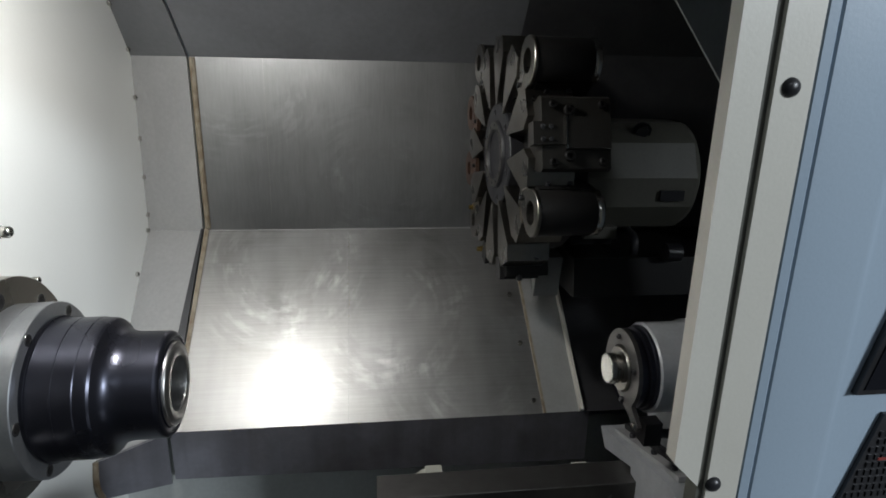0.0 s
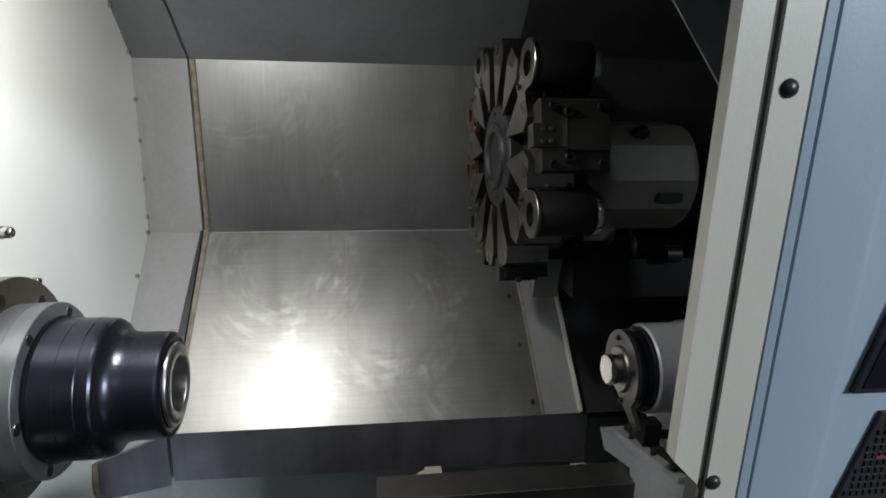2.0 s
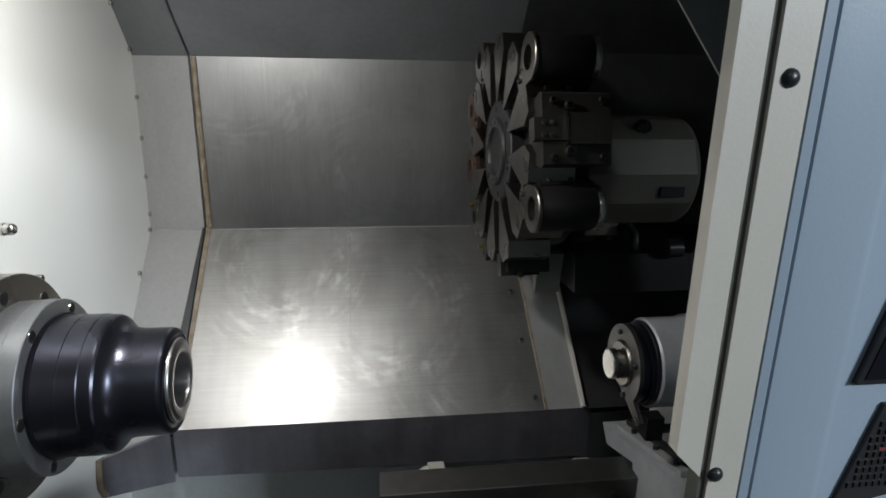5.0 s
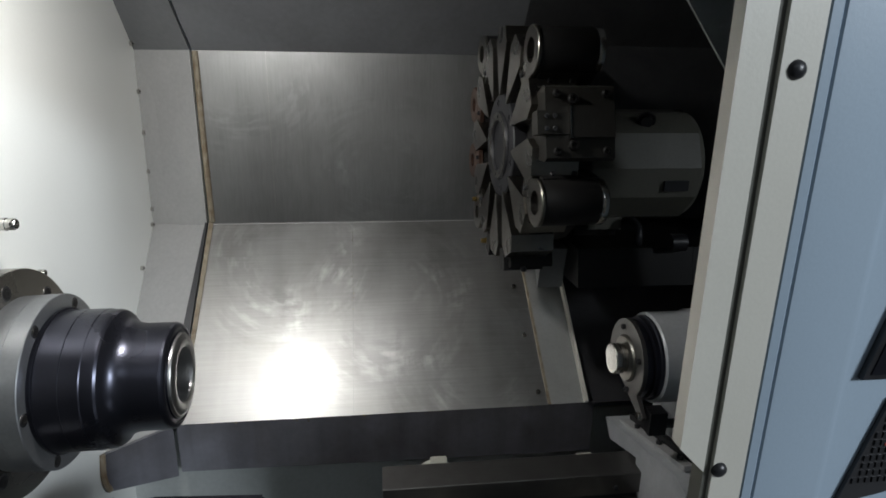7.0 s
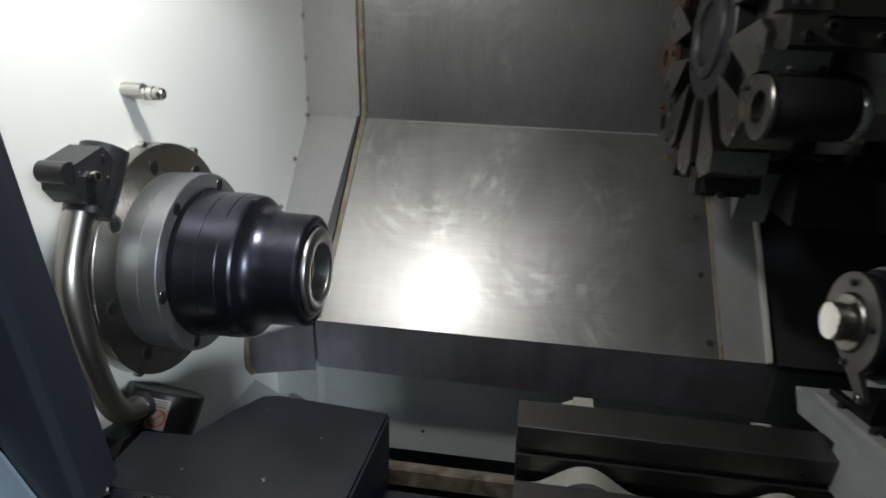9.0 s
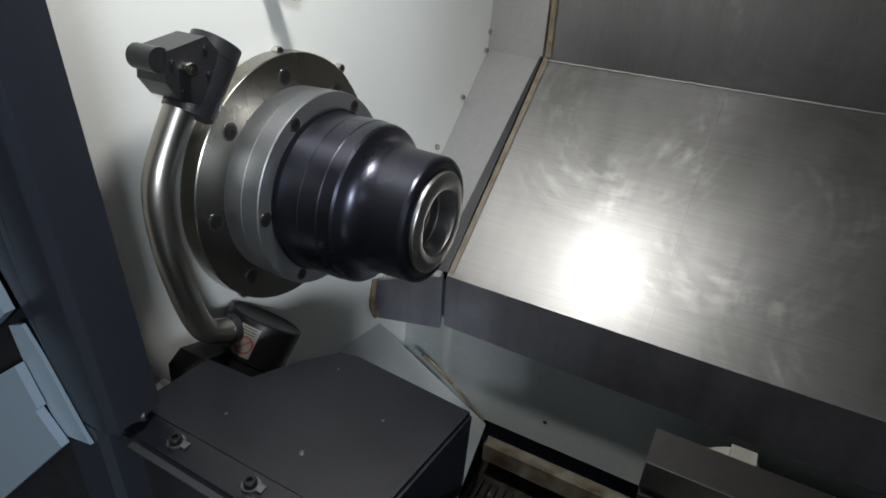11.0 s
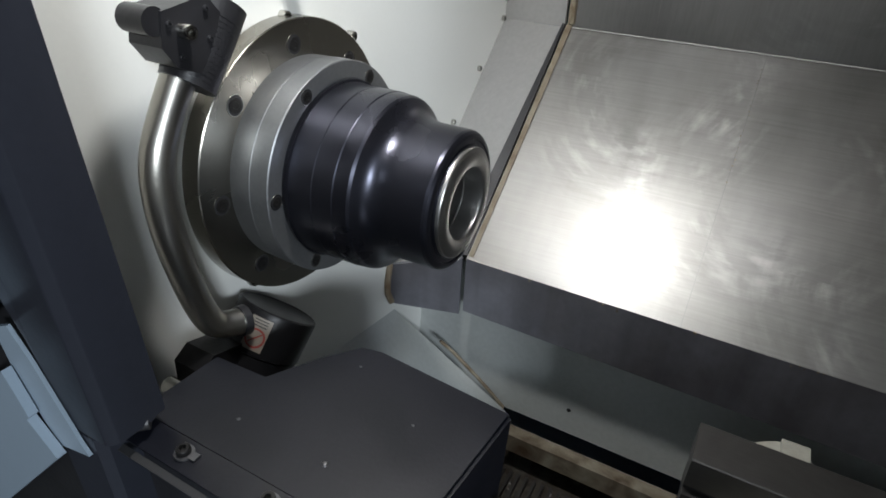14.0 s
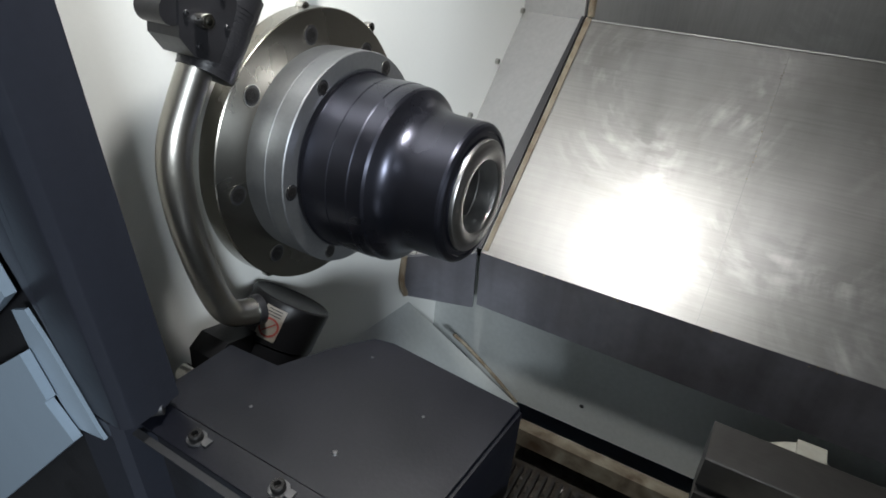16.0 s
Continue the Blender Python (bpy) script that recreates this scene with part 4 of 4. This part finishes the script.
part("saddle", prism([(0.121, -0.159), (0.100, -0.182), (0.083, -0.176), (0.019, -0.155), (0.010, -0.205), (-0.10, -0.18), (-0.10, -0.117), (-0.075, -0.111)], "x", 0.252, 0.50), TAILGREY, tail, "grey saddle casting on the rails", bevel=0.003)
part("neck", box(0.30, 0.50, -0.05, 0.08, -0.15, -0.03), TAILGREY, tail, bevel=0.006)
gib = part("gib_strip", slab([(0.264, 0.10, -0.150), (0.264, -0.070, -0.104), (0.277, -0.070, -0.104), (0.277, 0.10, -0.150)], 0.006), STEEL_GREY, tail, "steel gib strip with screws")
part("gib_bar", slab([(0.2775, 0.10, -0.142), (0.2775, -0.072, -0.096), (0.286, -0.072, -0.096), (0.286, 0.10, -0.142)], 0.012), FOOTBLACK, tail, "black bar beside the gib strip", bevel=0.001)
for y, z in ((0.06, -0.1375), (0.0, -0.1215), (-0.050, -0.108)):
    socket_screw("gib_screw", (0.2705, y, z), (0, 0.26, 0.96), 0.0075, BLACK, gib, 0.5)

# pale castings at the rails
for x, y, z, s in ((-0.006, 0.632, 0.914, 0.78), (0.0, 0.548, 0.884, 1.0), (0.198, 0.632, 0.905, 0.78), (0.203, 0.548, 0.882, 0.95)):
    hump = [(0.058 * s * k / 10, -0.014 + 0.032 * s * (0.5 + 0.5 * math.cos(math.pi * k / 10)) ** 0.85) for k in range(-10, 11)]
    hump += [(0.058 * s, -0.13), (-0.058 * s, -0.13)]
    bm = prism(hump, "y", -0.012, 0.012)
    if s < 0.9:
        box(-0.006, 0.016, -0.010, 0.0122, 0.004, 0.0185 * s, bm)
    ob = link("rail_clamp", bm, CASTPALE, bevel=0.0025)
    ob.location = (x, y, z)
    tagged(ob, "pale painted casting lump beside the bed rail", "casting", "rail castings")

# chip conveyor slats
conveyor = thing("chip_conveyor", (0, 0, 0.56), "chip conveyor with steel slats and chips", "conveyor")
for i in range(44):
    x = -0.42 + i * 0.0125
    part("slat", box(x, x + 0.004, 0.45, 0.775, 0.002, 0.012), RAILMAT, conveyor)
chips = bmesh.new()
rnd = random.Random(4)
for _ in range(900):
    c = Vector((rnd.uniform(-0.42, 0.1), rnd.uniform(0.47, 0.775), rnd.uniform(0.562, 0.568)))
    a, b = rnd.uniform(0, 6.28), rnd.uniform(0.002, 0.006)
    d = Vector((math.cos(a), math.sin(a), rnd.uniform(-0.3, 0.5))) * b
    e = Vector((-math.sin(a), math.cos(a), 0.3)) * b * 0.4
    v = [chips.verts.new(q) for q in (c - d, c + e, c + d, c - e)]
    chips.faces.new(v)
tagged(link("metal_chips", chips, RAILMAT, smooth=False), "small grey metal chips on the conveyor", "chips", kind="stuff")

# work lamp housing over the spindle
wl = thing("work_lamp", WORK, "square work lamp under the machine roof", "lamp")
wl.matrix_world = look(WORK, (-0.34, 0.77, 0.99))
part("lamp_body", box(-0.05, 0.05, -0.05, 0.05, 0.004, 0.04), BLACK, wl, bevel=0.004)
part("stem", box(-0.012, 0.012, -0.012, 0.012, 0.04, 0.34), BLACK, wl, bevel=0.002)
